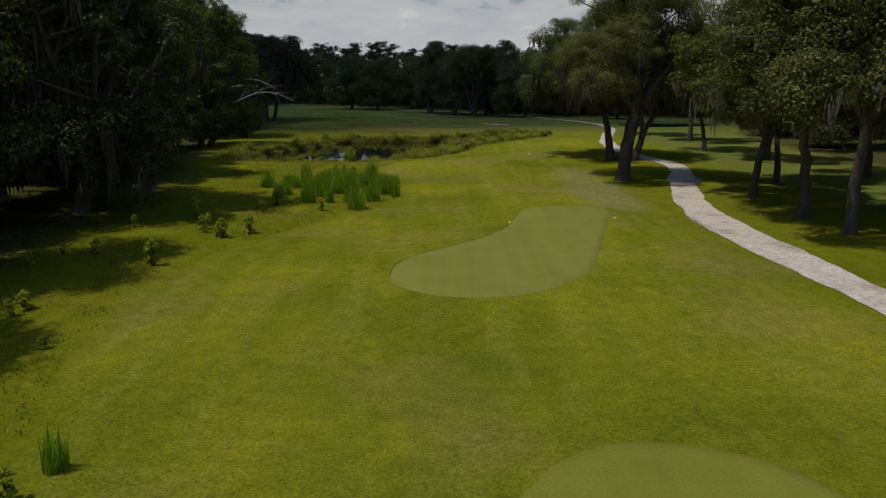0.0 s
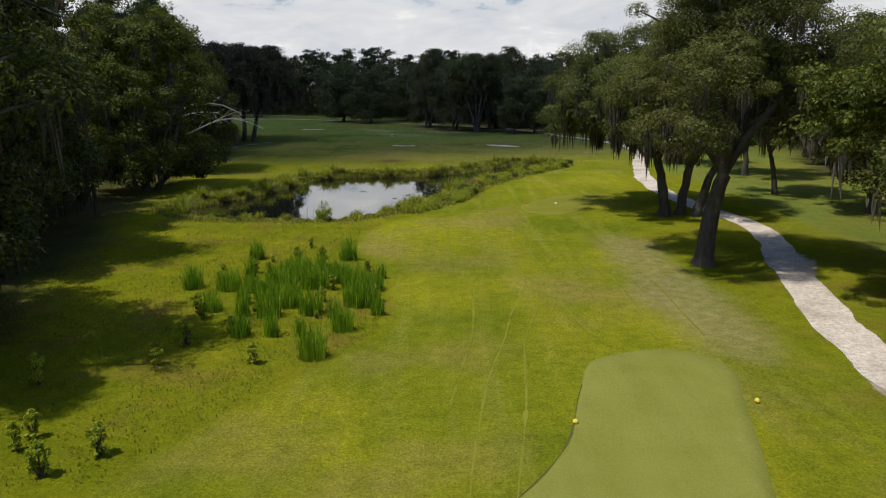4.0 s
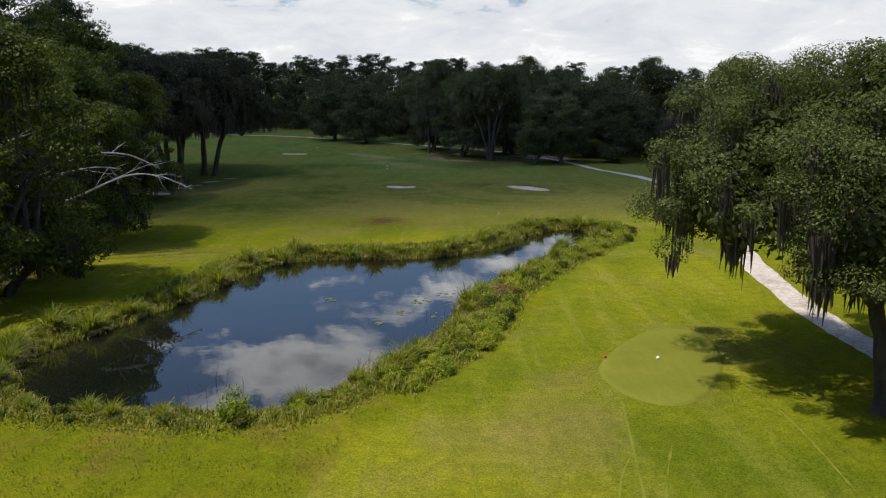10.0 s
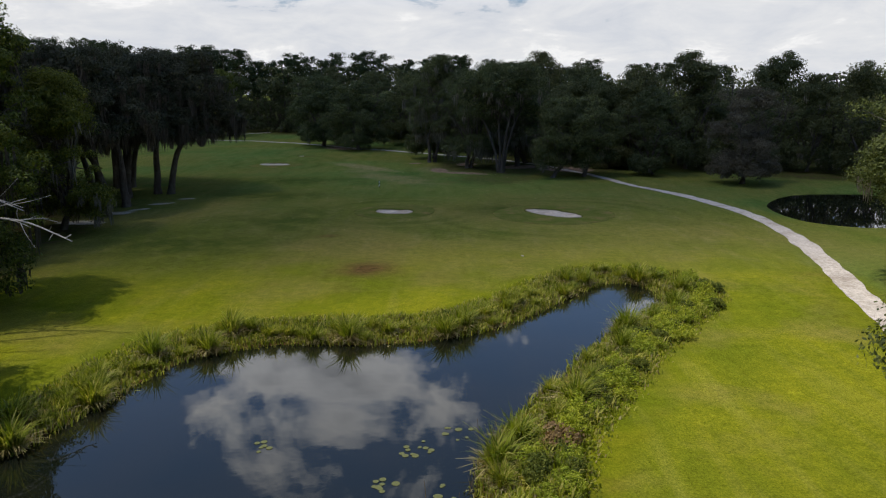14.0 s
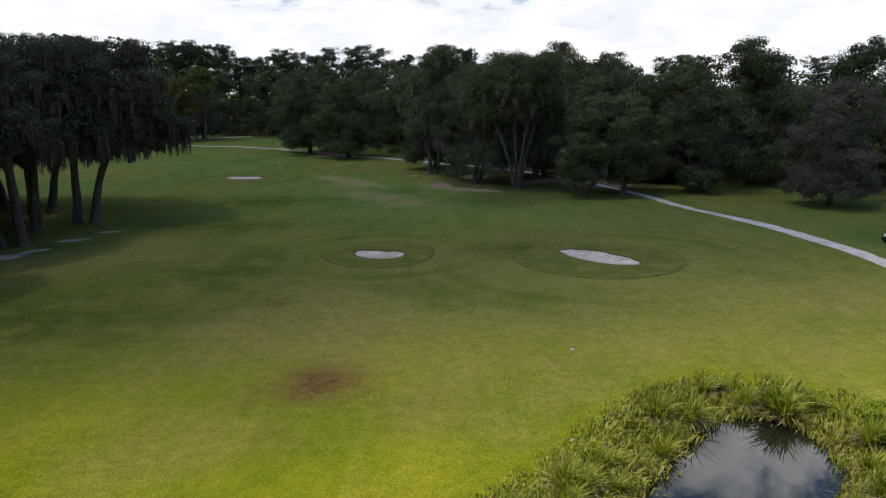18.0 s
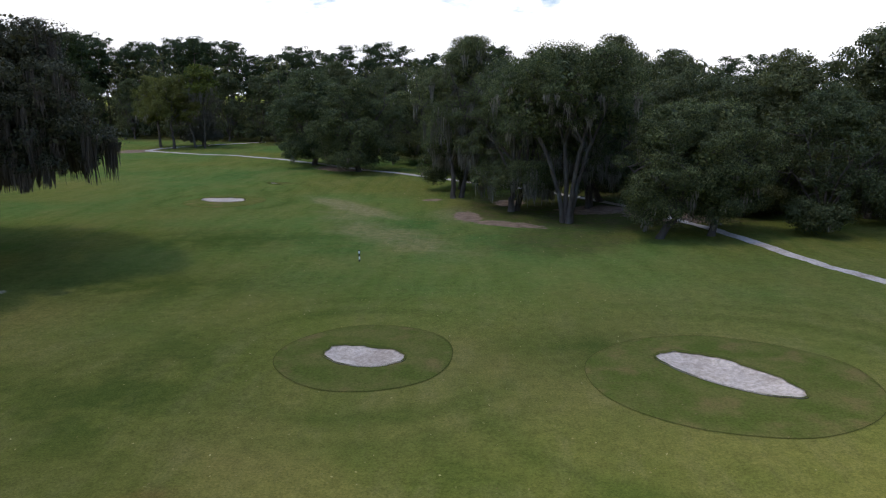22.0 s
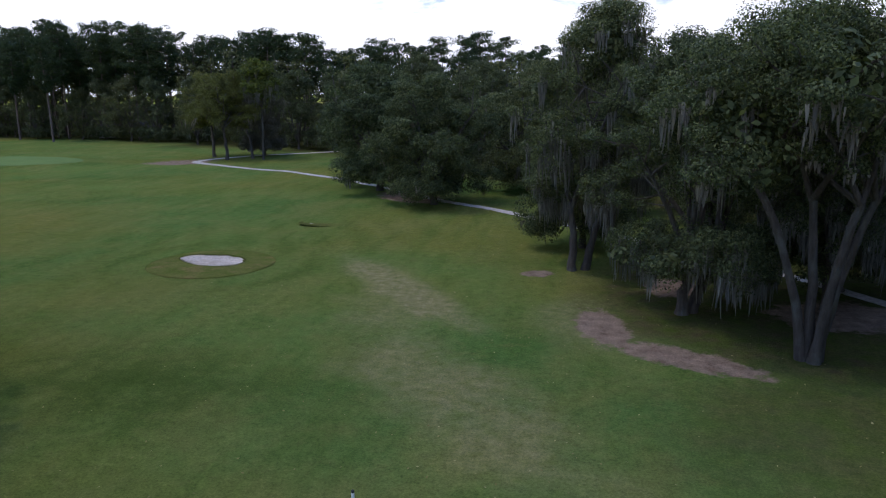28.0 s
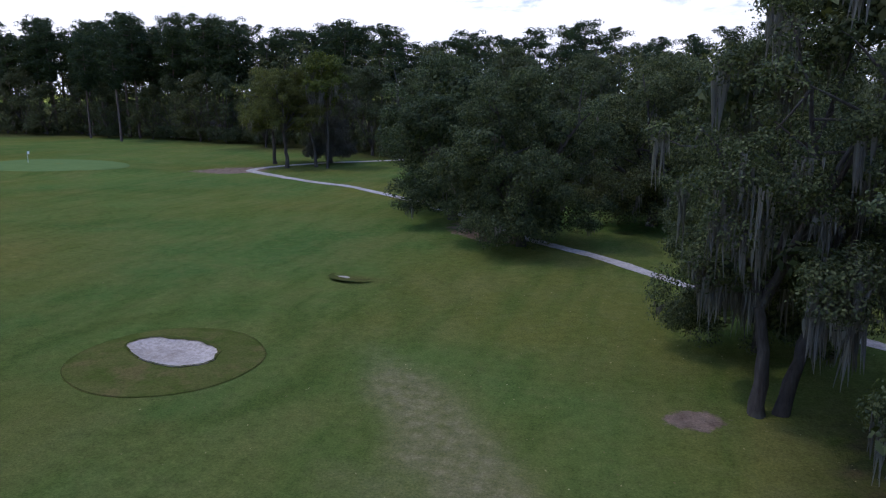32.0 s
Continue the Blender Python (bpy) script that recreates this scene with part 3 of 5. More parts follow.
def build_ground():
    xs, ys = spaced(-900, -48, 48, 900, 0.7, 1.12), spaced(-160, -6, 236, 1800, 0.7, 1.12)
    gx, gy = np.meshgrid(xs, ys)
    p = np.stack([gx.ravel(), gy.ravel()], 1)
    z = height(p)
    for spec in BUNKERS:
        (rx, ry), ra, rb = spec[4:]
        z -= 0.22 * (1 - step(np.hypot((p[:, 0] - rx) / ra, (p[:, 1] - ry) / rb), 0.80, 0.97))
    w = len(xs)
    i, j = np.meshgrid(np.arange(len(ys) - 1), np.arange(w - 1), indexing="ij")
    f = np.stack([i * w + j, i * w + j + 1, (i + 1) * w + j + 1, (i + 1) * w + j], -1).reshape(-1, 4)
    me = mesh_arrays("ground", np.column_stack([p, z]), f, M_GROUND, True)
    jag = 1.2 * wave(p, 2.2, 11) + 0.5 * wave(p, 0.7, 12)
    d_pond = signed(p, POND)
    left = mown_edge(p[:, 1])
    mown = step(p[:, 0] - left + 0.25 * jag, -0.5, 0.6) * (1 - step(path_distance(p) - 99, 0, 1))
    right = np.interp(p[:, 1], [0, 35, 55, 70, 95, 130], [15.5, 14.5, 14.0, 13.5, 19, 26])
    mown *= 1 - 0.7 * step(p[:, 0] - right + jag, -1.0, 2.0)
    far = p[:, 1] > 100
    mown = np.where(far & (d_pond < 5), np.maximum(mown, 0.0) * step(d_pond + 0.5 * jag, 3.0, 4.5), mown * step(d_pond + 0.5 * jag, 2.5, 4.0))
    mown = np.where(far & (p[:, 0] < left), 0.7 * step(d_pond + 0.5 * jag, 3.0, 4.5), mown)
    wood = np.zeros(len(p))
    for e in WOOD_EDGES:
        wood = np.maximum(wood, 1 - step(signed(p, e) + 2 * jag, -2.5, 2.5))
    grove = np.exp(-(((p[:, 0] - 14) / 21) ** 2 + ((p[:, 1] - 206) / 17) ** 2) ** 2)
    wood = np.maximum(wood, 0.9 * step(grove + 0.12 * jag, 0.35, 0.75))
    # Thinner patch of the same brown and dark green, south-east of the grove.
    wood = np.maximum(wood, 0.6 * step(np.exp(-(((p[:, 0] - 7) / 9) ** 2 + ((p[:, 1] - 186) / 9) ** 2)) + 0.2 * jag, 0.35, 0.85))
    lush = np.maximum(step(p[:, 1] - 132 + 4 * wave(p, 8, 21) - 0.05 * p[:, 0], 0, 22), 0.75 * step(p[:, 0] - 27 + jag, 0, 3))
    mud = (1 - step(d_pond + 0.4 * jag, 0.2, 1.3)) + 1.2 * np.exp(-(((p[:, 0] + 8.2) / 2.3) ** 2 + ((p[:, 1] - 128) / 2.2) ** 2)) * step(jag, -0.7, 0.3) + 0.8 * np.exp(-(((p[:, 0] + 13.3) / 0.9) ** 2 + ((p[:, 1] - 141.3) / 0.6) ** 2))
    mud += 0.5 * np.exp(-(((p[:, 0] + 31.9) / 1.8) ** 2 + ((p[:, 1] - 228.2) / 0.8) ** 2))
    dry = 0.65 * step(np.exp(-(((p[:, 0] - 12.6) / 2.6) ** 2 + ((p[:, 1] - 59) / 14) ** 4)) + 0.3 * jag, 0.3, 1.0)
    dry += 0.9 * step(np.exp(-(((p[:, 0] + 17 + 0.75 * (p[:, 1] - 205)) / 2.6) ** 2 + ((p[:, 1] - 205) / 11) ** 2)) + 0.22 * jag, 0.25, 0.9)
    dry += 0.5 * step(np.exp(-(((p[:, 0] + 4) / 5) ** 2 + ((p[:, 1] - 200) / 9) ** 2)) + 0.3 * jag, 0.4, 0.9)
    dry += 0.6 * step(np.exp(-(((p[:, 0] - 0.5 * (185 - p[:, 1]) + 9) / 6) ** 2 + ((p[:, 1] - 190) / 14) ** 2)) + 0.35 * jag, 0.45, 1.0)
    dry = np.clip(dry, 0, 0.85)
    bare, pale = np.zeros(len(p)), np.zeros(len(p))
    for cx, cy, a, b, turn, sandy in BARE:
        c, s = math.cos(radians(turn)), math.sin(radians(turn))
        dx, dy = p[:, 0] - cx, p[:, 1] - cy
        v = np.exp(-(((dx * c + dy * s) / a) ** 2 + ((-dx * s + dy * c) / b) ** 2))
        bare = np.maximum(bare, v)
        if sandy:
            pale = np.maximum(pale, step(v, 0.15, 0.4))
    olive = 0.85 * step(p[:, 1] + 3 * jag, 118, 140) * (1 - step(p[:, 1] + 5 * jag, 150, 186)) * step(d_pond + 0.5 * jag, 3, 5) * (1 - step(p[:, 0] + 2 * jag, 32, 38))
    olive = np.maximum(olive, 0.35 * step(wave(p, 14, 61) + 0.25 * jag, 0.12, 0.45) * step(p[:, 1], 150, 175))
    # Soft ellipses where the turf is a darker green.
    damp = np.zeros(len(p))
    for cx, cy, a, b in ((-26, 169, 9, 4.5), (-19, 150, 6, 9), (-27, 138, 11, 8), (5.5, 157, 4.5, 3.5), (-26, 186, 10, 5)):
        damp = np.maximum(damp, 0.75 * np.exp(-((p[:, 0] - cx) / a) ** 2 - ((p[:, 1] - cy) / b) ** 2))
    arc = np.zeros(len(p))
    for (cx, cy), inner, outer, turn, squash in (((10.4, 152), 8.5, 19, 0.0, 1.15), ((-7.8, 155.7), 6.0, 13, 1.4, 1.05), ((-34.4, 209.7), 6.4, 12, 0.6, 1.0)):
        r = np.hypot((p[:, 0] - cx) / squash, p[:, 1] - cy) + 0.3 * jag
        arc += step(r, inner, inner + 1) * (1 - step(r, inner + 2, outer)) * (0.5 + 0.5 * np.sin(r * 2.4 + turn)) * (0.55 + 0.45 * np.sin(np.arctan2(p[:, 1] - cy, p[:, 0] - cx) * 2 + turn * 3))
    arc += 0.5 * step(p[:, 1], 165, 180) * (0.5 + 0.5 * np.sin((p[:, 0] + 0.45 * (p[:, 1] - 200)) * 1.5 + 2 * wave(p, 12, 66))) * step(wave(p, 9, 67), -0.1, 0.4)
    arc = np.clip(arc, 0, 1) * (1 - bare) * (1 - wood)
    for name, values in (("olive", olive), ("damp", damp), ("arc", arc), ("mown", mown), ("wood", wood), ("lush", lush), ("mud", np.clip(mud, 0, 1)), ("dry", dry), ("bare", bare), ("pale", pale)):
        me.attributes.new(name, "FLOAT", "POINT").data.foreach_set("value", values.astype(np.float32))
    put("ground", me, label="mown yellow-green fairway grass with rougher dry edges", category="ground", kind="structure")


build_ground()


def disc(loop, lift, rings=8):
    """A sheet that fills a loop and follows the ground."""
    loop = np.asarray(loop)
    if np.sum(loop[:, 0] * np.roll(loop[:, 1], -1) - loop[:, 1] * np.roll(loop[:, 0], -1)) < 0:
        loop = loop[::-1]
    c = loop.mean(0)
    n = len(loop)
    rings += 1
    pts = np.concatenate([c + (loop - c) * (k / (rings - 1)) for k in range(1, rings)] + [c + (loop - c) * 1.012, c[None]])
    z = height(pts) + lift
    z[-n - 1:-1] -= lift + 0.05
    f = [[(k - 1) * n + a, k * n + a, k * n + (a + 1) % n, (k - 1) * n + (a + 1) % n] for k in range(1, rings) for a in range(n)]
    f = np.array(f)
    mid = [[rings * n, a, (a + 1) % n, (a + 1) % n] for a in range(n)]
    v = np.column_stack([pts, z])
    me = bpy.data.meshes.new("sheet")
    me.from_pydata(v.tolist(), [], f.tolist() + [m[:3] for m in mid])
    for poly in me.polygons:
        poly.use_smooth = True
    return me


def ribbon(line, left, right, lift, closed=False):
    """A strip along a line; left and right are its half widths, point by point."""
    line = np.asarray(line, float)
    if closed:
        way = np.roll(line, -1, 0) - np.roll(line, 1, 0)
    else:
        way = np.gradient(line, axis=0)
    way /= np.linalg.norm(way, axis=1)[:, None]
    nrm = np.stack([-way[:, 1], way[:, 0]], 1)
    cols = [line + nrm * (np.asarray(left) * s)[:, None] for s in (1, 0.5)] + [line] + [line - nrm * (np.asarray(right) * s)[:, None] for s in (0.5, 1)]
    n = len(line)
    v = np.concatenate([np.column_stack([c, height(c) + lift]) for c in cols])
    f = [[k * n + a, k * n + (a + 1) % n, (k + 1) * n + (a + 1) % n, (k + 1) * n + a] for k in range(4) for a in range(n if closed else n - 1)]
    me = bpy.data.meshes.new("strip")
    me.from_pydata(v.tolist(), [], f)
    for poly in me.polygons:
        poly.use_smooth = True
    return me


def laid(name, me, material, label, category, parent=None):
    me.materials.append(material)
    if parent:
        return put(name, me, parent)
    return put(name, me, None, label, category, "structure")


def dense(line, gap):
    """The line again in steps of about gap metres."""
    d = np.r_[0, np.cumsum(np.linalg.norm(np.diff(line, axis=0), axis=1))]
    s = np.arange(0, d[-1], gap)
    return np.column_stack([np.interp(s, d, line[:, k]) for k in range(2)])


def build_path():
    line = dense(PATH_LINE, 0.45)
    g = np.random.default_rng(4)
    rag = [np.convolve(g.normal(0, 0.17, len(line) + 4), np.ones(5) / 5, "valid") + 0.16 * wave(line, 3, 30 + k) for k in range(2)]
    width = np.interp(line[:, 1], [20, 30, 40, 50, 70, 100, 130, 160, 190, 230, 280], [1.0, 1.2, 1.4, 1.1, 1.0, 1.0, 0.9, 0.75, 0.6, 0.62, 0.7])
    laid("road", ribbon(line, width + rag[0], width + rag[1], 0.035), M_PATH, "pale crushed-shell cart path with ragged edges", "path")
    pale = dense(smooth_loop([(-73, 283.5), (-80, 288), (-80.5, 293), (-77, 300), (-70, 308), (-60, 316)], 6, False), 0.6)
    laid("pavement", ribbon(pale, 0.9 + 0 * pale[:, 0], 0.9 + 0 * pale[:, 0], 0.03), M_PATH, "pale cart path loop beneath the far oaks", "path")


build_path()


def water_sheet(loop, z):
    c = loop.mean(0)
    n = len(loop)
    wide = c + (loop - c) * 1.06
    pts = np.concatenate([c + (wide - c) * k / 6 for k in range(1, 7)])
    v = np.column_stack([np.r_[pts, c[None]], np.full(len(pts) + 1, z)])
    f = [[k * n + a, k * n + (a + 1) % n, (k + 1) * n + (a + 1) % n, (k + 1) * n + a] for k in range(5) for a in range(n)]
    me = bpy.data.meshes.new("water")
    me.from_pydata(v.tolist(), [], f + [[6 * n, a, (a + 1) % n] for a in range(n)])
    return me


laid("water", water_sheet(POND, -0.5), M_WATER, "still dark pond mirroring the clouds", "pond")
laid("water_far", water_sheet(POND2, -0.5), M_WATER, "small dark pond beneath the trees", "pond")


WHEEL_TRACKS = [
    [(6.5, 76), (5.4, 73.3), (4.2, 67.0), (4.7, 61.4), (4.5, 57.7), (3.3, 52.7), (2.7, 49.1), (1.7, 44.3), (1.0, 38.9), (0.6, 33.9)],
    [(8.4, 77), (6.9, 72.6), (5.8, 66.9), (6.1, 60.2), (5.1, 55.5), (4.3, 51.9), (3.6, 49.1), (2.9, 42), (2.1, 36.4), (1.8, 33.9)],
    [(-5.6, 64.8), (-0.6, 63.7), (2.8, 62.4), (4.6, 60.2), (5.4, 57.0)], [(-4.4, 63.6), (-0.5, 62.7), (2.2, 62.0), (4.5, 59.9), (5.1, 58.0)],
    [(5.4, 66.9), (5.8, 62.5), (6.0, 55.4), (6.5, 50.7), (6.9, 48.9)], [(9.3, 66.8), (9.6, 62.3), (9.8, 56.4), (9.6, 52.2), (9.3, 47.5)],
    [(10.7, 62.3), (11.8, 58.7), (11.7, 52.1), (11.6, 48.9)], [(1.6, 56.6), (1.4, 51.9), (1.2, 49.0), (0.2, 42)],
    [(8.0, 86.4), (7.2, 80.6), (6.2, 72.9), (5.4, 67.6)], [(-3.5, 80.6), (-1.0, 77.4), (0.1, 74.4), (0.3, 68.8)],
    [(10.4, 93), (12.1, 88.3), (14.1, 80.6), (13.8, 71.9)], [(13.6, 94.2), (10.6, 90.4), (7.7, 87.2), (6.0, 84.3)], [(9.2, 85.2), (10.3, 86.3), (12.9, 88.2), (15.5, 92.1)]]
POT = (-33.2, 228.2)


def build_turf():
    for name, loop, label in (("tee_box", TEE_A, "long pale mown tee box on a low bank"), ("tee_box", TEE_B, "pale mown tee box"), ("tee_box", TEE_C, "small round pale mown tee")):
        ob = laid(name, disc(loop, 0.02, 10), M_TEE if loop is TEE_A else M_WORN, label, "tee box")
        if loop is TEE_A:
            side = loop[58:92]
            edge = np.abs(wave(side, 1.0, 9)) * 0.05 + 0.008
            laid("trim", ribbon(side, edge, edge, 0.035), M_EDGE, "", "", ob)
    for line in WHEEL_TRACKS:
        trace = dense(smooth_loop(line, 8, False), 0.35)
        g = np.random.default_rng(len(line) * 31 + int(line[0][1] * 10))
        wob = np.maximum(0.012, 0.035 + 0.045 * wave(trace, 1.3, 33) + g.normal(0, 0.025, len(trace)))
        laid("wheel_track", ribbon(trace, wob, wob, 0.012), M_TRACK, "faint pale wheel track across the mown grass", "track")
    laid("putting_green", disc(GREEN, 0.03), M_GREEN, "smooth pale putting green", "green")
    for k, spec in enumerate(BUNKERS):
        (cx, cy), a, b, turn, (rx, ry), ra, rb = spec
        ang = np.arange(64) * 2 * np.pi / 64
        ring = np.column_stack([rx + ra * np.cos(ang), ry + rb * np.sin(ang)])
        ring += 0.25 * np.column_stack([wave(ring, 1.5, 40 + k), wave(ring, 1.5, 50 + k)])
        collar = laid("bunker_collar", disc(ring, 0.015, 22), M_COLLAR, "rough dry grass collar round a sand bunker", "collar")
        laid("trim", ribbon(ring, 0.022 + 0 * ang, 0.022 + 0 * ang, 0.03, True), M_EDGE, "", "", collar)
        c, s = math.cos(radians(turn)), math.sin(radians(turn))
        w = 1 + 0.08 * np.sin(2 * ang + k) + 0.06 * np.sin(3 * ang + 2 * k) + 0.022 * np.sin(7 * ang + k) + 0.014 * np.sin(13 * ang + 3 * k) + 0.010 * np.sin(23 * ang)
        loop = np.column_stack([cx + w * (a * c * np.cos(ang) - b * s * np.sin(ang)), cy + w * (a * s * np.cos(ang) + b * c * np.sin(ang))])
        laid("sand_bunker", disc(loop, 0.035, 14), M_SAND, "shallow bunker of pale raked sand", "bunker")
        lip = 0.04 + 0.03 * np.abs(np.sin(5 * ang + k)) + 0.07 * np.clip(np.sin(ang + radians(turn)), 0, 1)
        laid("trim", ribbon(loop * 1.0, lip, lip, 0.075, True), M_EDGE, "", "", collar)

    # a small pot bunker, half hidden by its own lip
    px, py = POT
    ang = np.arange(32) * 2 * np.pi / 32
    pot = np.column_stack([px + 0.55 * np.cos(ang), py + 0.26 * np.sin(ang)])
    laid("sand_bunker", disc(pot, 0.03, 4), M_SAND, "small pot bunker of pale sand behind a grassy lip", "bunker")
    arc = np.column_stack([px + 0.9 + 1.7 * np.cos(ang[14:32]), py - 0.2 + 1.0 * np.sin(ang[14:32])])
    lip = 0.06 + 0.30 * np.sin(np.linspace(0, np.pi, len(arc)))
    laid("grass_lip", ribbon(arc, lip, lip, 0.22), M_EDGE, "dark rough grass lip of a small bunker", "lip")


build_turf()


# ---- the cumulus that keeps the far fairway in shade ----


def build_cloud():
    """A broad cumulus base, high above, whose near edge is lobed."""
    z = 1500.0
    sx, sy = TO_SUN.x / TO_SUN.z * z, TO_SUN.y / TO_SUN.z * z
    xs, ys = np.linspace(-700, 700, 57), np.linspace(0, 1, 65) ** 1.6
    gx, gy = np.meshgrid(xs, ys)
    near = 107 + 0.12 * gx + 8 * np.sin(gx / 47.0) + 4 * np.sin(gx / 17.0 + 1)
    p = np.column_stack([gx.ravel(), gy.ravel()])
    y = near.ravel() + p[:, 1] * (700 - near.ravel())
    top = 60 * np.sin(np.pi * np.clip(p[:, 1], 0, 1)) ** 0.5 * (1 + 0.4 * wave(np.column_stack([gx.ravel(), y]), 60, 70))
    v = np.column_stack([gx.ravel() + sx, y + sy, z + top])
    w = len(xs)
    i, j = np.meshgrid(np.arange(64), np.arange(w - 1), indexing="ij")
    f = np.stack([i * w + j, i * w + j + 1, (i + 1) * w + j + 1, (i + 1) * w + j], -1).reshape(-1, 4)
    me = mesh_arrays("cloud", v, f, M_CLOUD, True)
    depth = 0.89 * step(y - near.ravel(), 0, 42)
    me.attributes.new("thickness", "FLOAT", "POINT").data.foreach_set("value", depth.astype(np.float32))
    put("cloud", me, None, "broad grey fair-weather cloud", "cloud", "structure")


build_cloud()

# ---- trees ----


def leafy(centres, radii, per, leaf, rng, flat=0.65, thin=0.55):
    """Leaves on clumps: most on the upper and outer side of each."""
    n = len(centres)
    d = rng.normal(size=(n, per, 3))
    d[..., 2] += 0.25
    d /= np.linalg.norm(d, axis=2)[..., None]
    r = rng.uniform(0.35, 1.0, (n, per, 1)) ** 0.6
    c = centres[:, None] + d * r * radii[:, None, None] * np.array((1, 1, flat))
    nrm = d + rng.normal(0, 0.38, d.shape) + np.array((0, 0, 0.25))
    nrm /= np.linalg.norm(nrm, axis=2)[..., None]
    q = Quads()
    leaf_quads(q, c.reshape(-1, 3), nrm.reshape(-1, 3), leaf, leaf * thin, rng)
    return q


def oak(name, label, seed, top, spread, clear, stems, shift=(0, 0), clumps=150, per=150, leaf=0.32, moss=200, girth=0.42, material=None, clump_r=1.25, moss_len=1.5, category="tree", limbs=6, skirt=False, moss_mat=None, dome=False):
    """A live oak: leaning stems, long bowed limbs, a clumped crown and hanging moss. stems: (x, y, lean x, lean y) at the foot."""
    g = np.random.default_rng(seed)
    root = new(name)
    root.empty_display_size = 0.5
    tagged(root, label, category)
    half = (top - clear) / 2
    mid = np.array((shift[0], shift[1], clear + half * 0.85))
    wood = Quads()
    tips = []
    for sx, sy, lx, ly in stems:
        fork = np.array((sx + lx, sy + ly, clear * g.uniform(0.8, 1.15) + 0.6))
        line = bow((sx, sy, -0.3), (sx + lx * 0.25, sy + ly * 0.25, fork[2] * 0.6), fork, 8) + g.normal(0, 0.05, (8, 3))
        gr = girth * g.uniform(0.85, 1.1)
        rad = gr * np.array([1.55, 1.12, 1.0, 0.93, 0.88, 0.84, 0.8, 0.76])
        tube(wood, line, rad, 10, g)
        count = max(3, limbs // len(stems) + 1)
        start = g.uniform(0, 6.3)
        for k in range(count):
            az = start + k * 6.283 / count + g.normal(0, 0.3)
            el = g.uniform(0.05, 1.1)
            end = mid + np.array((math.cos(az) * math.cos(el) * spread, math.sin(az) * math.cos(el) * spread, math.sin(el) * half)) * g.uniform(0.7, 0.95) * (0.78 if dome else 1.0)
            ctl = fork * 0.5 + end * 0.5 + np.array((0, 0, g.uniform(0.5, 2.5)))
            limb = bow(fork, ctl, end, 9) + g.normal(0, 0.10, (9, 3)) * np.linspace(0, 1, 9)[:, None]
            tube(wood, limb, gr * 0.62 * np.linspace(1, 0.16, 9), 7, g)
            tips.append(end)
            for t in (3, 4, 5, 6, 7):
                a = limb[t]
                b = a + g.normal(0, 1, 3) * np.array((1, 1, 0.7)) * spread * 0.22 + np.array((0, 0, 0.8))
                if not skirt:
                    b[2] = max(b[2], clear + 1.2)
                tube(wood, bow(a, (a + b) / 2 + g.normal(0, 0.4, 3), b, 5), gr * 0.26 * np.linspace(1, 0.2, 5), 5)
                tips.append(b)
    part_mesh = wood.mesh("trunk", M_BARK, True)
    put("trunk", part_mesh, root)
    # the crown: rounded lobes round the limbs, each carrying clumps on its outer side
    want = max(0, clumps - len(tips))
    foot = clear + 2.7 if dome else clear + (0.6 if skirt else 1.6)
    count = max(9, clumps // 15)
    size = spread * g.uniform(0.24, 0.44, count)
    tall_r = np.minimum(size * g.uniform(0.8, 1.05, count), 0.42 * (top - foot))
    u = np.r_[0.8, 0.75, 0.95 * g.uniform(0, 1, count - 2) ** 0.85]
    if skirt or dome:
        u[2::3] *= 0.14 if skirt else 0.25
    wide = np.sqrt(1 - u * u) if dome else np.sin(np.pi * (0.25 + 0.75 * u)) ** 0.7
    az = g.uniform(0, 6.283) + np.arange(count) * 2.399 + g.normal(0, 0.3, count)
    reach = np.maximum(wide * spread - 0.85 * size, 0) * np.where(g.uniform(size=count) < 0.75, g.uniform(0.85, 1.05, count), g.uniform(0.3, 0.8, count))
    lobe = np.column_stack([mid[0] + np.cos(az) * reach, mid[1] + np.sin(az) * reach, np.minimum(foot + u * (top - foot), top - tall_r)])
    if not dome:
        lobe[:, 2] = np.maximum(lobe[:, 2], foot + 0.5 * tall_r)
    d = np.column_stack([np.cos(az) * 0.8, np.sin(az) * 0.8, u - 0.2])
    which = g.integers(0, count, want)
    e = g.normal(size=(want, 3)) + 0.55 * d[which] + np.array((0, 0, 0.35))
    e /= np.linalg.norm(e, axis=1)[:, None]
    r = np.where(g.uniform(size=want) < 0.85, g.uniform(0.72, 1.0, want), g.uniform(0.0, 0.7, want))
    c = lobe[which] + e * r[:, None] * np.column_stack([size, size, tall_r])[which]
    c[:, 2] = np.maximum(c[:, 2], (foot - 1.2 if dome else clear + (0.2 if skirt else 0.8)) + g.uniform(0, 1.2, want))
    if dome:
        tips = [p for p in tips if p[2] > foot - 0.3]
    c = np.concatenate([c, np.array(tips)])
    rr = clump_r * g.uniform(0.65, 1.35, len(c))
    crown = leafy(c, rr, per, leaf, g)
    # sparser inner foliage, which closes the crown
    many = 5 if dome else 3
    core = lobe[g.integers(0, count, count * many)] * np.array((0.85, 0.85, 1)) + np.array((mid[0], mid[1], 0)) * np.array((0.15, 0.15, 0)) + g.normal(0, 0.5, (count * many, 3))
    core[:, 2] = np.maximum(core[:, 2], foot + 0.5)
    inner = leafy(core, np.repeat(spread * 0.2, len(core)), 90, min(0.5, 3 * leaf), g)
    crown.add(inner.v[0], inner.f[0])
    put("crown", crown.mesh("crown", material or M_OAK), root)
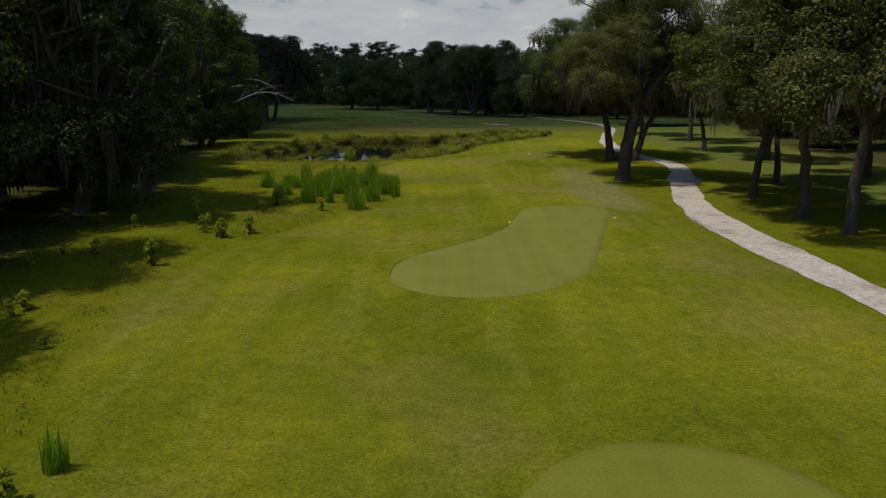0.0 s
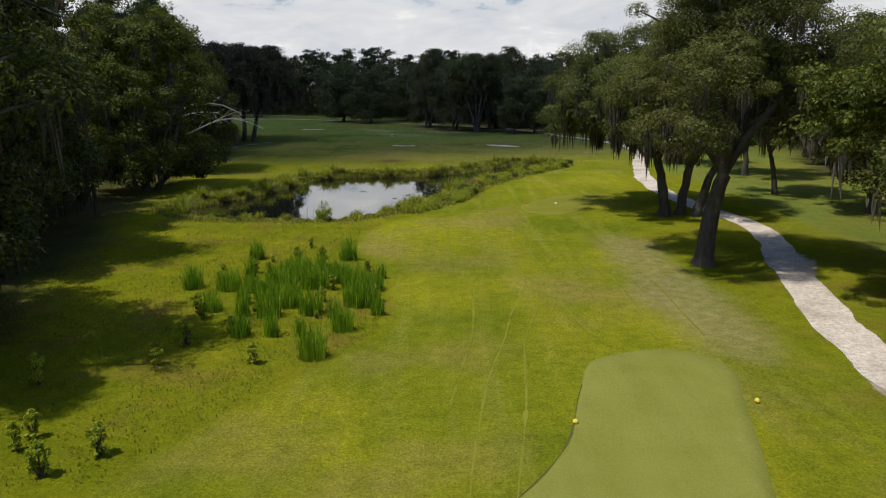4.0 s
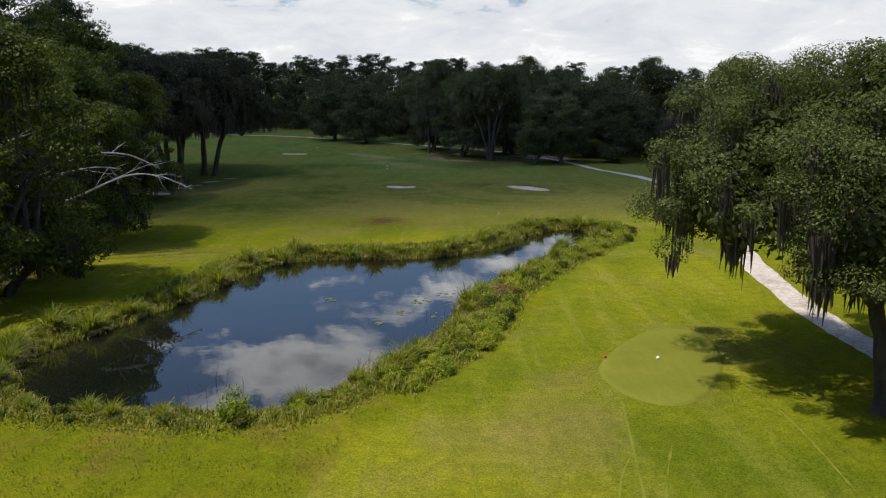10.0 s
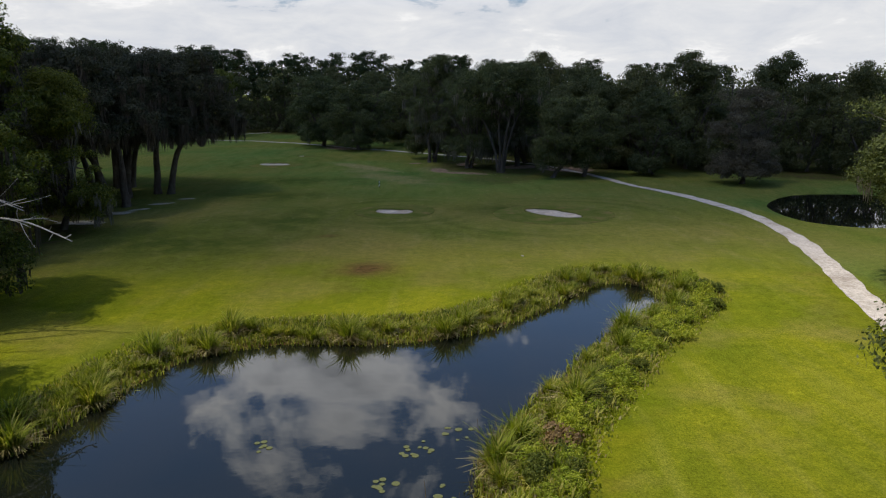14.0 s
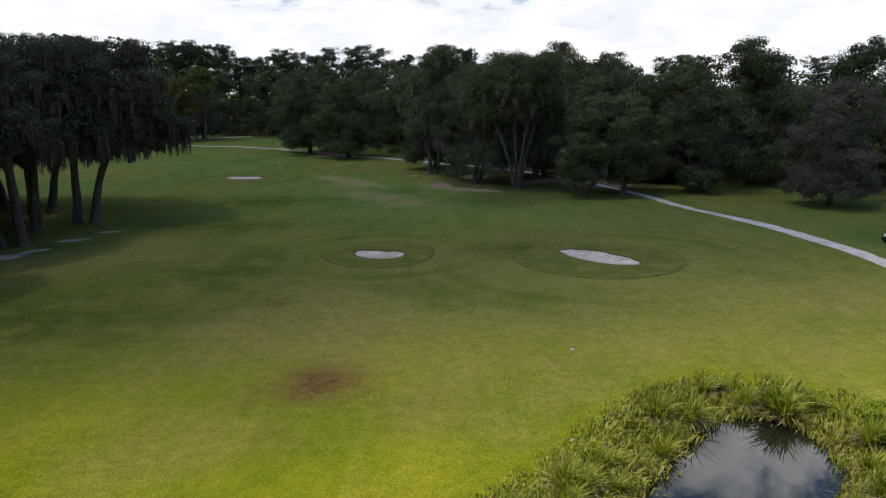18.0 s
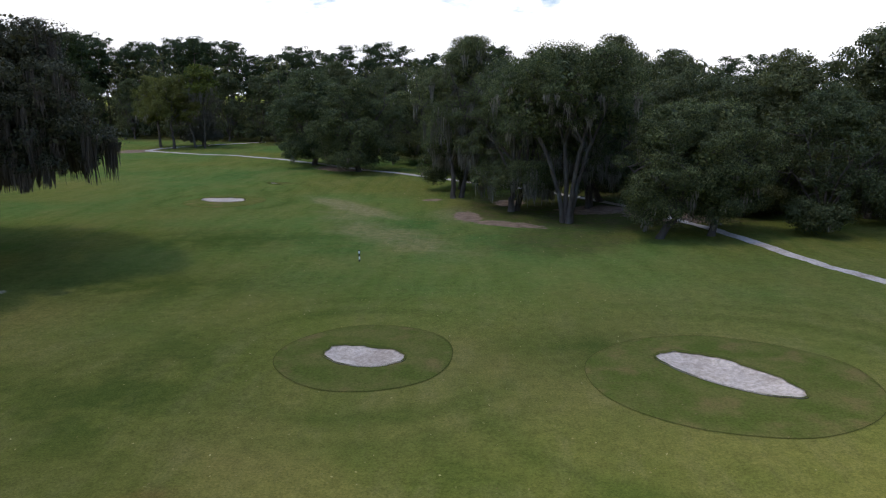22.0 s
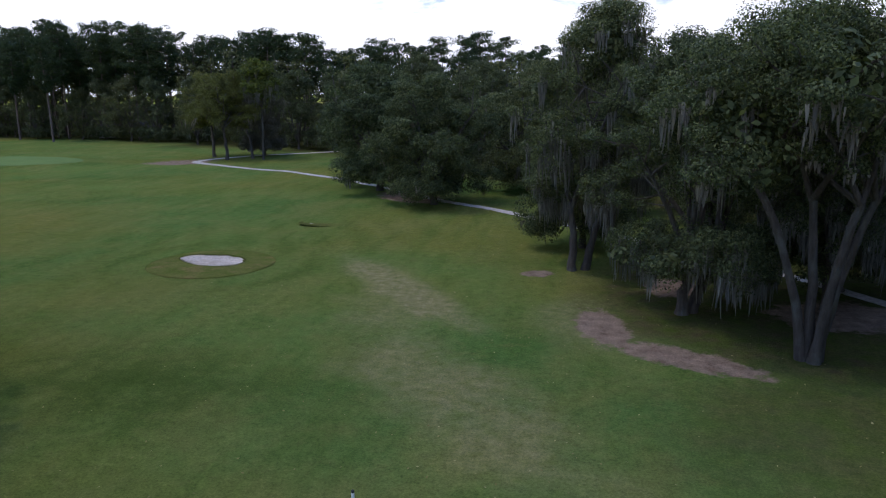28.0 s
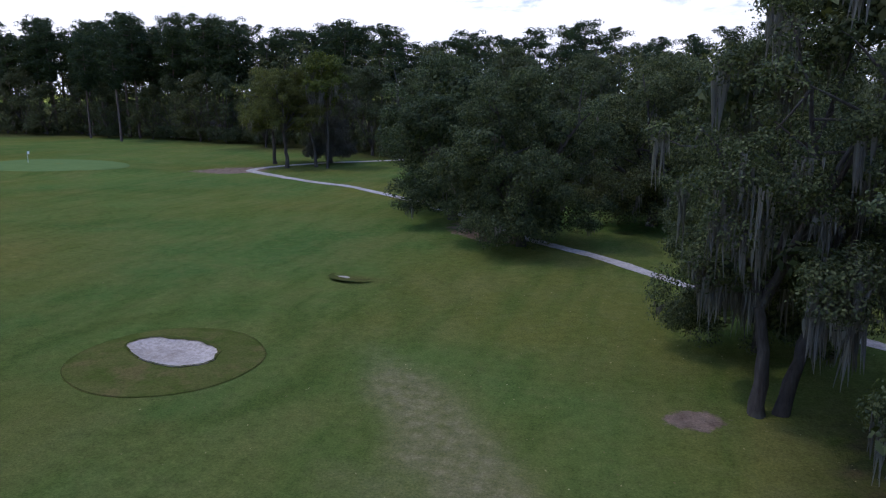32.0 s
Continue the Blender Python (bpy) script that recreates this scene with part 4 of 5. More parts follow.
    if moss:
        low = c[(np.linalg.norm(c[:, :2] - mid[:2], axis=1) > spread * 0.35) | (c[:, 2] < mid[2])]
        rim = c[np.argsort(c[:, 2])[: len(c) // 3]]
        pick = np.concatenate([low[g.integers(0, len(low), moss // 18)], rim[g.integers(0, len(rim), moss // 18)]])
        off = g.normal(0, 0.24, (len(pick) * 9, 2))
        tops = np.repeat(pick, 9, 0) - np.array((0, 0, 0.35))
        tops[:, :2] += off
        tops[:, 2] += g.normal(0, 0.2, len(tops))
        ln = np.repeat(0.2 + 1.15 * g.uniform(0, 1, len(pick)) ** 1.6, 9) * np.clip(1.15 - np.hypot(off[:, 0], off[:, 1]) * 1.6, 0.2, 1.2) * moss_len
        ln = np.minimum(ln, np.maximum(tops[:, 2] - (1.0 if skirt else foot - 2.4 if dome else clear - 1.0), 0.25))
        q = Quads()
        strands(q, tops, ln, 0.12, g)
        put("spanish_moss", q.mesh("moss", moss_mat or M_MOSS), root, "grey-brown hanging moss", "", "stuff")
    return root


def pine(name, label, seed, top, spread, clear, per=60, clumps=46, leaf=0.55):
    g = np.random.default_rng(seed)
    root = tagged(new(name), label, "pine tree")
    wood = Quads()
    lean = g.normal(0, 0.5, 2)
    z = np.linspace(-0.3, top * 0.97, 10)
    line = np.column_stack([lean[0] * (z / top) ** 2, lean[1] * (z / top) ** 2, z])
    tube(wood, line, np.linspace(0.36, 0.07, 10), 8, g)
    c = []
    for k in range(clumps):
        f = g.uniform(0, 1) ** 0.8
        h = clear + (top - clear) * f
        reach = spread * max(0.25, math.sqrt(max(0.0, 1 - ((f - 0.62) / 0.52) ** 2))) * g.uniform(0.35, 1.0)
        az = g.uniform(0, 6.283)
        a = np.array((lean[0] * (h / top) ** 2, lean[1] * (h / top) ** 2, h - 0.3))
        b = a + np.array((math.cos(az) * reach, math.sin(az) * reach, g.uniform(0.1, 0.9)))
        if k % 2 == 0:
            tube(wood, bow(a, (a + b) / 2 - np.array((0, 0, 0.2)), b, 4), np.linspace(0.07, 0.02, 4), 4)
        c += [b, a + (b - a) * g.uniform(0.45, 0.7) + g.normal(0, 0.35, 3)]
    put("trunk", wood.mesh("trunk", M_PBARK, True), root)
    c = np.array(c)
    put("crown", leafy(c, 1.35 * g.uniform(0.6, 1.3, len(c)), per, leaf, g, 0.55, 0.4).mesh("crown", M_PINE), root)
    return root


def at(x, y, turn=0, size=1.0, tall=1.0):
    return pose(x, y, ground_z(x, y) - 0.02, 0, 0, turn) @ Matrix.Diagonal((size, size, size * tall, 1))


MOSSY = "live oak with dark leaves and hanging grey moss"
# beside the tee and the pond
t = oak("live_oak", "tall live oak leaning over the path edge, hung with moss", 1, 18.4, 8.0, 5.2, [(0, 0, 1.1, 0.5)], (1.2, 1.0), 400, 600, 0.118, 1900, 0.52, moss_len=1.5, limbs=8, clump_r=1.0, moss_mat=M_BROWN_SHADED, dome=True)
t.matrix_basis = at(16.0, 62.4)
t = oak("live_oak", "wide three-stemmed live oak with a moss fringe over the fairway", 2, 15.9, 9.6, 4.6, [(-1.2, 0.2, -0.6, 0.6), (0.1, 0.6, 1.4, -0.3), (1.3, -0.3, 2.6, 0.8)], (-1.9, 4.0), 520, 500, 0.135, 2200, 0.40, moss_len=3.0, limbs=9, clump_r=1.05, moss_mat=M_BROWN_SHADED, dome=True)
t.matrix_basis = at(19.9, 79.6)
young = oak("live_oak", "slender live oak with yellow-green leaves in sunlight", 3, 15.5, 6.0, 4.4, [(0, 0, 0.7, 0.3)], (0.3, 0.2), 240, 240, 0.20, 240, 0.28, M_LIGHT, clump_r=1.05)
young.matrix_basis = at(23.4, 52.4, 0)
dark = oak("live_oak", "live oak with a dark trunk beside the cart path", 4, 16.5, 6.8, 4.8, [(0, 0, -0.4, 0.5)], (0, 0), 220, 260, 0.20, 300, 0.32, clump_r=1.1)
dark.matrix_basis = at(23.1, 43.6, 40)
for x, y, turn, size in ((23.3, 38.8, 130, 1.02), (38.5, 64.2, 60, 1.05), (36.1, 106, 10, 1.0), (36, 79.7, 200, 0.95), (31.5, 33, 280, 1.05), (32.5, 119.5, 30, 0.95), (33, 46, 95, 1.0)):
    copy_thing(dark, at(x, y, turn, size))
for x, y, turn, size in ((28.7, 60.4, 70, 0.95), (33, 91, 150, 0.95), (41, 54, 250, 1.0)):
    copy_thing(young, at(x, y, turn, size))
big = oak("live_oak", "huge old live oak draped with grey moss", 5, 21.5, 8.0, 1.4, [(0, 0, 0.8, 0.3)], (1.2, 0), 330, 200, 0.25, 1400, 0.55, M_OAK_SHADED, moss_len=2.6, limbs=8, clump_r=1.15, skirt=True, moss_mat=M_BROWN_SHADED)
big.matrix_basis = at(-23.6, 45.5, 0, 1.05)
for x, y, turn, size in ((-31.0, 63.0, 0, 1.0), (-25, 30, 210, 1.05), (-34, 75, 40, 0.95), (-32, 50, 300, 1.1), (-34, 65, 80, 1.1), (-33, 36, 160, 1.1), (-41, 86, 250, 1.0), (-25, 16, 90, 1.0)):
    copy_thing(big, at(x, y, turn, size))
side = oak("live_oak", "leafy live oak with sunlit yellow-green top and moss", 6, 18.8, 8.4, 1.0, [(0, 0, 0.5, 0.2), (1.0, 0.5, 1.6, 0.4)], (0.5, 0), 330, 200, 0.24, 1400, 0.40, M_LIGHT, moss_len=2.4, clump_r=1.1, skirt=True, moss_mat=M_BROWN_SHADED)
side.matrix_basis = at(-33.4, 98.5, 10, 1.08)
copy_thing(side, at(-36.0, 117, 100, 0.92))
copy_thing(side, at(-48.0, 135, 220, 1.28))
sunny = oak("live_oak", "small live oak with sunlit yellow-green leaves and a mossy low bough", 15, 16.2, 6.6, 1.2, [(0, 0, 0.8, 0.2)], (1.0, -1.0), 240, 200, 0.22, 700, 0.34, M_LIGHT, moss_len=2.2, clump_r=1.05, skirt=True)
sunny.matrix_basis = at(-42.0, 146)
lone = oak("live_oak", "twin-stemmed live oak with a wide crown and curtains of brown moss", 7, 19.3, 9.0, 6.6, [(-1.0, 0, 0.3, 0.4), (0.9, -0.2, 2.0, 0.7)], (2.6, 2.0), 330, 190, 0.22, 4200, 0.46, M_DUSK, moss_len=3.0, clump_r=1.1, limbs=8, moss_mat=M_BROWN_SHADED, dome=True)
lone.matrix_basis = at(-41.3, 172.2, 0)
for x, y, turn, size in ((-42.8, 160.6, 200, 1.0), (-45.2, 169.4, 300, 0.97), (-52, 163, 80, 1.0), (-50, 179, 30, 1.05), (-57, 184, 160, 1.0)):
    copy_thing(lone, at(x, y, turn, size))
# the grove and the round oaks by the far path
tall = oak("live_oak", "tall live oak hung with long grey moss curtains", 8, 20.4, 6.4, 4.6, [(0, 0, -0.3, 0.4), (0.9, 0.4, 1.6, 0.8)], (2.2, 0.5), 260, 330, 0.16, 3400, 0.34, M_GROVE, moss_len=2.4, clump_r=1.05, skirt=True)
tall.matrix_basis = at(-5.2, 212.4)
t = oak("live_oak", "live oak with a low leafy skirt and moss", 9, 17.5, 6.3, 2.2, [(0, 0, 0.4, 0.3), (0.7, 0.5, 1.2, 0.6)], (0.3, 0), 260, 330, 0.16, 1300, 0.32, M_GROVE, moss_len=2.0, clump_r=1.05, skirt=True)
t.matrix_basis = at(1.7, 202.3)
t = oak("live_oak", "many-stemmed live oak with a high vase-shaped crown", 10, 18.0, 8.8, 8.0, [(-0.3, 0, -3.2, 0.5), (0, 0.1, -0.4, 0.8), (0.4, 0, 2.0, 0.2), (0.2, -0.3, 1.0, -1.0)], (0, 0), 330, 330, 0.16, 900, 0.25, M_GROVE, clump_r=1.1)
t.matrix_basis = at(7.3, 195.2)
low = oak("live_oak", "leaning live oak with a low dense crown", 11, 12.6, 5.6, 1.4, [(0, 0, 1.6, 0.8)], (1.6, 0.6), 260, 260, 0.18, 300, 0.36, M_GROVE, clump_r=1.05, skirt=True)
low.matrix_basis = at(15.0, 187.0)
copy_thing(low, at(20.2, 188.4, 30, 1.0))
copy_thing(low, at(13.1, 209.7, 200, 1.2))
copy_thing(tall, at(11.2, 205.5, 220, 0.84))
round_oak = oak("live_oak", "broad round live oak with dense foliage to the ground", 12, 17.5, 9.6, 1.2, [(0, 0, 0.4, 0.2)], (-0.3, 0), 420, 240, 0.22, 260, 0.5, M_GROVE, clump_r=1.15, skirt=True)
round_oak.matrix_basis = at(-33.0, 254.6)
copy_thing(round_oak, at(-22.8, 243.6, 130, 0.90))
copy_thing(round_oak, at(-12, 258, 240, 1.0))
copy_thing(round_oak, at(-4.6, 221.0, 60, 0.66, 1.2))
grey = oak("bald_cypress", "grey bare-looking cypress standing on the lawn", 13, 15.5, 5.6, 0.8, [(0, 0, 0.1, 0.1)], (0, 0), 240, 330, 0.15, 300, 0.36, M_GREY, skirt=True, clump_r=1.0)
grey.matrix_basis = at(41.7, 178.2)
for x, y, turn in ((-82, 299, 0), (-76.4, 294, 120)):
    copy_thing(dark, at(x, y, turn, 1.05))
palm_like = oak("cypress", "tall cypress with yellow tips and grey moss", 14, 20.0, 4.6, 9.0, [(0, 0, 0.2, 0.1), (-3.0, 1.5, -2.6, 1.5)], (0, 0), 100, 120, 0.34, 900, 0.24, M_LIGHT, moss_len=2.6)
palm_like.matrix_basis = at(-69.5, 296)
copy_thing(grey, at(-73, 304, 40, 1.0))

# ---- woods ----
wood_oak = oak("woodland_oak", "dark live oak in the wood edge, some moss", 20, 19.5, 7.4, 1.0, [(0, 0, 0.5, 0.2)], (0, 0), 190, 140, 0.31, 300, 0.34, M_WOODS, clump_r=1.3, moss_len=2.2, skirt=True)
wood_oak.matrix_basis = at(39.5, 198)
wood_b = oak("woodland_oak", "rounded dark live oak in the wood edge", 21, 17.5, 7.0, 0.6, [(0, 0, -0.4, 0.3)], (0, 0), 190, 140, 0.31, 120, 0.32, M_WOODS, clump_r=1.3, skirt=True)
wood_b.matrix_basis = at(31.5, 201)
tall_pine = pine("pine_tree", "tall pine with a bare trunk and open crown", 22, 27.5, 5.0, 13.0, 64, 84, 0.46)
tall_pine.matrix_basis = at(-150.5, 336)
pine_b = pine("pine_tree", "tall slender pine with a rounded crown", 23, 27.0, 4.6, 12.0, 64, 76, 0.46)
pine_b.matrix_basis = at(-166.3, 342)


def row(points, gap, back, kinds, seed, jitter=2.0, size=1.0):
    """Trees along a line of the plan, moved back from it by the given metres."""
    g = np.random.default_rng(seed)
    line = dense(smooth_loop(points, 8, False), gap)
    way = np.gradient(line, axis=0)
    way /= np.linalg.norm(way, axis=1)[:, None]
    for (x, y), (wx, wy) in zip(line, way):
        x, y = x + wy * -back + g.normal(0, jitter), y + wx * back + g.normal(0, jitter)
        copy_thing(kinds[g.integers(len(kinds))], at(x, y, g.uniform(0, 360), size * g.uniform(0.88, 1.12), g.uniform(0.92, 1.1)))


# lines run so that "back" is to their left
EAST = [(52, 20), (50, 60), (49, 110), (62, 138), (72, 165), (60, 186), (46, 198), (33, 208), (22, 218), (12, 242), (-4, 264), (-26, 286), (-46, 306), (-75, 322), (-110, 334), (-165, 348), (-230, 350)]
row([(-230, 350), *reversed(EAST[:-1])], 10.0, 3, [wood_oak, wood_b], 31, 2.0, 0.9)


def canopy_top(x):
    """How high the northern wood stands."""
    return np.interp(x, [-230, -165, -105, -60, -18, 15, 45, 70, 110], [32.0, 33.0, 29.5, 26.0, 24.3, 21.8, 19.8, 18.5, 17.5])


def pine_belt(points, gap, seed):
    g = np.random.default_rng(seed)
    for x, y in dense(smooth_loop(points, 8, False), gap):
        x, y = x + g.normal(0, 1.6), y + g.normal(0, 2.0)
        copy_thing((tall_pine, pine_b)[g.integers(2)], at(x, y, g.uniform(0, 360), canopy_top(x) / 27.2 * g.uniform(0.84, 1.04)))


for x, y, turn, size in ((32, 191, 30, 0.8), (27, 201, 140, 0.85), (21, 212, 250, 0.85), (14, 222, 70, 0.8), (7, 232, 190, 0.8), (-1, 240, 310, 0.8)):
    copy_thing(wood_b, at(x, y, turn, size))
pine_belt([(-225, 362), (-165, 360), (-110, 352), (-75, 342), (-46, 330), (-20, 318), (10, 296), (36, 280), (70, 262), (112, 244)], 6.8, 33)
pine_belt([(-215, 356), (-165, 352), (-120, 344)], 6.5, 38)
pine_belt([(-170, 372), (-110, 366), (-60, 352), (-10, 330), (40, 298)], 8.0, 39)
for x, y, turn, size in ((-47, 140, 20, 0.90), (-51.5, 134, 130, 0.93), (-46, 128, 250, 0.78)):
    copy_thing(pine_b, at(x, y, turn, size))
WEST = [(-38, 10), (-40, 50), (-42, 84), (-47, 108), (-53, 138), (-58, 168), (-66, 190)]
row(WEST, 9.0, 4, [wood_oak, wood_b], 35)
row([(-60, 60), (-64, 100), (-70, 140), (-76, 175)], 10.0, 4, [tall_pine, pine_b], 36)
row([(-66, 190), (-100, 205), (-150, 222), (-210, 240)], 10, 2, [wood_oak, wood_b], 37)


def build_far_woods():
    """The wood behind its first rows, joined."""
    g = np.random.default_rng(40)
    q, wood = Quads(), Quads()
    spots = []
    for line, back in ((list(reversed(EAST)), (12, 22, 34, 48, 66)), (WEST, (14, 26, 40))):
        for b in back:
            pts = dense(smooth_loop(line, 8, False), 10.0 + b / 12)
            way = np.gradient(pts, axis=0)
            way /= np.linalg.norm(way, axis=1)[:, None]
            spots.append(pts + np.stack([-way[:, 1], way[:, 0]], 1) * b + g.normal(0, 2.5, pts.shape))
    for x, y in np.concatenate(spots):
        top = canopy_top(x) * g.uniform(0.80, 0.95) if y > 225 else g.uniform(14.5, 18.0)
        tube(wood, [(x, y, -0.5), (x + g.normal(0, 0.4), y, top * 0.5), (x, y, top * 0.9)], (0.35, 0.25, 0.1), 5)
        n = 36
        d = g.normal(size=(n, 3))
        d /= np.linalg.norm(d, axis=1)[:, None]
        c = np.array((x, y, top * 0.50)) + d * np.array((5.5, 5.5, top * 0.47)) * g.uniform(0.5, 1, (n, 1))
        part_q = leafy(c, 1.8 * g.uniform(0.7, 1.3, n), 32, 0.8, g)
        q.add(part_q.v[0], part_q.f[0])
        # undergrowth between the trunks
        c = np.column_stack([x + g.normal(0, 4.0, 9), y + g.normal(0, 4.0, 9), g.uniform(0.3, 3.4, 9)])
        part_q = leafy(c, 1.6 * g.uniform(0.7, 1.3, 9), 26, 0.8, g)
        q.add(part_q.v[0], part_q.f[0])
    ob = put("woodland", q.mesh("woodland", M_WOODS), None, "deep dark wood of oaks and pines behind the lawn", "woodland", "stuff")
    put("trunks", wood.mesh("trunks", M_BARK), ob, "", "", "stuff")


build_far_woods()

# ---- reeds, bank plants ----


def tuft(name, label, category, seed, count, radius, tall, spread, width, material, extra=None):
    g = np.random.default_rng(seed)
    a, r = g.uniform(0, 6.283, count), radius * np.sqrt(g.uniform(0, 1, count))
    roots = np.column_stack([np.cos(a) * r, np.sin(a) * r, np.full(count, -0.05)])
    q = Quads()
    blades(q, roots, tall * g.uniform(0.45, 1.2, count) * (1.05 - 0.25 * (r / radius) ** 2), spread, width, g)
    root = tagged(new(name), label, category)
    put("tuft", q.mesh("blades", material), root)
    if extra:
        q = Quads()
        blades(q, roots * 1.15, tall * 0.55 * g.uniform(0.5, 1.0, count), spread * 2.0, width, g)
        put("dead_tuft", q.mesh("dry_blades", extra), root, "straw-coloured dead blades")
    return root


REEDS = [tuft("reed_clump", "upright clump of bright green reeds in rough grass", "reeds", 70 + k, n, r, h, 0.30, 0.042, M_REED) for k, (n, r, h) in enumerate(((470, 1.0, 1.9), (240, 0.64, 1.65), (110, 0.37, 1.45)))]
SPOTS = [(-8.5, 60.0), (-7.7, 62.1), (-5.1, 58.0), (-7.4, 58.0), (-4.4, 54.5), (-3.3, 52.8), (-9.5, 55.6), (-12.0, 57.5), (-14.2, 57.9), (-8.1, 54.3), (-6.6, 52.9), (-7.8, 49.6), (-9.2, 49.6), (-6.5, 49.7), (-4.7, 50.4), (-5.4, 52.3), (-8.6, 52.5),
         (-10.4, 54.6), (-11.7, 53.5), (-3.7, 59.8), (-12.3, 64.8), (-11.6, 60.4), (-6.3, 64.6), (-9.9, 52.6), (-4.0, 57.3), (-6.2, 59.2), (-9.1, 59.7), (-6.9, 59.6), (-5.5, 47.0), (-9.0, 57.2), (-10.6, 57.0), (-7.9, 12.9)]
BIG = {0, 2, 3, 4, 6, 7, 9, 24, 25, 29}
used = set()
for k, (x, y) in enumerate(SPOTS):
    which = 0 if k in BIG else 1 + k % 2
    src = REEDS[which]
    m = at(x, y, 77 * k % 360, 0.80 + 0.06 * (k * 7 % 6))
    if which in used:
        copy_thing(src, m)
    else:
        src.matrix_basis = m
        used.add(which)


def shrub(name, label, seed, top, wide, material, leaf=0.16, clumps=24, per=52, stem=M_BARK):
    g = np.random.default_rng(seed)
    root = tagged(new(name), label, "shrub")
    d = g.normal(size=(clumps, 3))
    d[:, 2] = np.abs(d[:, 2])
    d /= np.linalg.norm(d, axis=1)[:, None]
    c = d * g.uniform(0.35, 0.9, (clumps, 1)) * np.array((wide, wide, top)) + np.array((0, 0, 0.1))
    put("foliage", leafy(c, 0.34 * wide * g.uniform(0.7, 1.3, clumps), per, leaf, g, 0.8).mesh("foliage", material), root)
    q = Quads()
    for p in c[::2]:
        tube(q, bow((0, 0, -0.2), p * np.array((0.3, 0.3, 0.6)), p, 4), (0.03, 0.025, 0.02, 0.01), 4)
    put("stem", q.mesh("stems", stem), root)
    return root


def build_bank():
    g = np.random.default_rng(80)
    ring = dense(np.r_[POND, POND[:1]], 0.5)
    way = np.gradient(ring, axis=0)
    way /= np.linalg.norm(way, axis=1)[:, None]
    out = np.stack([way[:, 1], -way[:, 0]], 1)
    if signed(ring[:1] + out[:1], POND)[0] < 0:
        out = -out
    # how wide the growth is along the bank
    east = (out[:, 0] > 0.3) & (ring[:, 1] > 84) & (ring[:, 1] < 124)
    wide = np.where(east, 4.0, np.where(ring[:, 1] > 105, 3.4, 3.0))
    q, dry = Quads(), Quads()
    for side, n, h in ((q, 42000, 0.80), (dry, 12000, 0.62)):
        k = g.integers(0, len(ring), n)
        d = g.uniform(-0.07, 1.0, n) * wide[k]
        p = ring[k] + out[k] * d[:, None] + g.normal(0, 0.25, (n, 2))
        lump = 0.65 + 0.5 * wave(p, 0.8, 81) + 0.3 * wave(p, 0.3, 82)
        tall = h * np.clip(lump, 0.3, 1.4) * g.uniform(0.6, 1.3, n) * np.where(d > 0.8 * wide[k], 0.5, 1) * np.where(ring[k, 1] < 84, 0.6, 1)
        blades(side, np.column_stack([p, height(p) - 0.03]), tall, 0.8, 0.07, g, 0.5)
    put("bank_grass", q.mesh("bank_grass", M_GRASS), None, "tall green grass along the pond bank", "grass", "stuff")
    put("dead_grass", dry.mesh("dead_grass", M_STRAW), None, "straw-coloured dead grass at the water's edge", "grass", "stuff")
    tuss = [tuft("grass_tussock", "fountain-shaped tussock of pale green grass on the bank", "grass", 90 + k, 260, 0.25, h, 1.05, 0.045, M_GRASS, M_STRAW) for k, h in enumerate((1.2, 0.95))]
    bush = [shrub("bank_shrub", "low leafy bright green shrub on the pond bank", 95, 1.3, 1.15, M_SHRUB), shrub("bank_shrub", "low green shrub on the pond bank", 96, 1.0, 0.95, M_LIGHT),
            shrub("bank_shrub", "rust-brown leafed shrub on the pond bank", 97, 0.9, 0.9, M_RUST)]
    taken = set()

    def drop(src, m):
        if src.name in taken:
            copy_thing(src, m)
        else:
            src.matrix_basis = m
            taken.add(src.name)

    for i in range(0, len(ring), 1):
        (x, y), o = ring[i], out[i]
        if east[i]:
            for f in (0.55, 0.8):
                if g.uniform() < 0.62:
                    px, py = (x, y) + o * wide[i] * (f + g.normal(0, 0.08))
                    drop(bush[0 if g.uniform() < 0.7 else 1] if g.uniform() > 0.06 else bush[2], at(px, py, g.uniform(0, 360), g.uniform(0.75, 1.35)))
            if g.uniform() < 0.4:
                px, py = (x, y) + o * wide[i] * g.uniform(0.05, 0.5)
                drop(tuss[g.integers(2)], at(px, py, g.uniform(0, 360), g.uniform(0.8, 1.35)))
        else:
            if g.uniform() < 0.6:
                px, py = (x, y) + o * wide[i] * g.uniform(0.02, 0.6)
                drop(tuss[g.integers(2)], at(px, py, g.uniform(0, 360), g.uniform(0.65, 1.25) * (0.6 if y < 84 else 1)))
            if g.uniform() < 0.14:
                px, py = (x, y) + o * wide[i] * g.uniform(0.3, 0.8)
                drop(bush[g.integers(2)], at(px, py, g.uniform(0, 360), g.uniform(0.5, 0.9)))
    drop(bush[0], at(-10.4, 79.2, 20, 1.55, 1.6))
    drop(bush[0], at(-4.3, 86.0, 60, 1.1, 1.3))


build_bank()


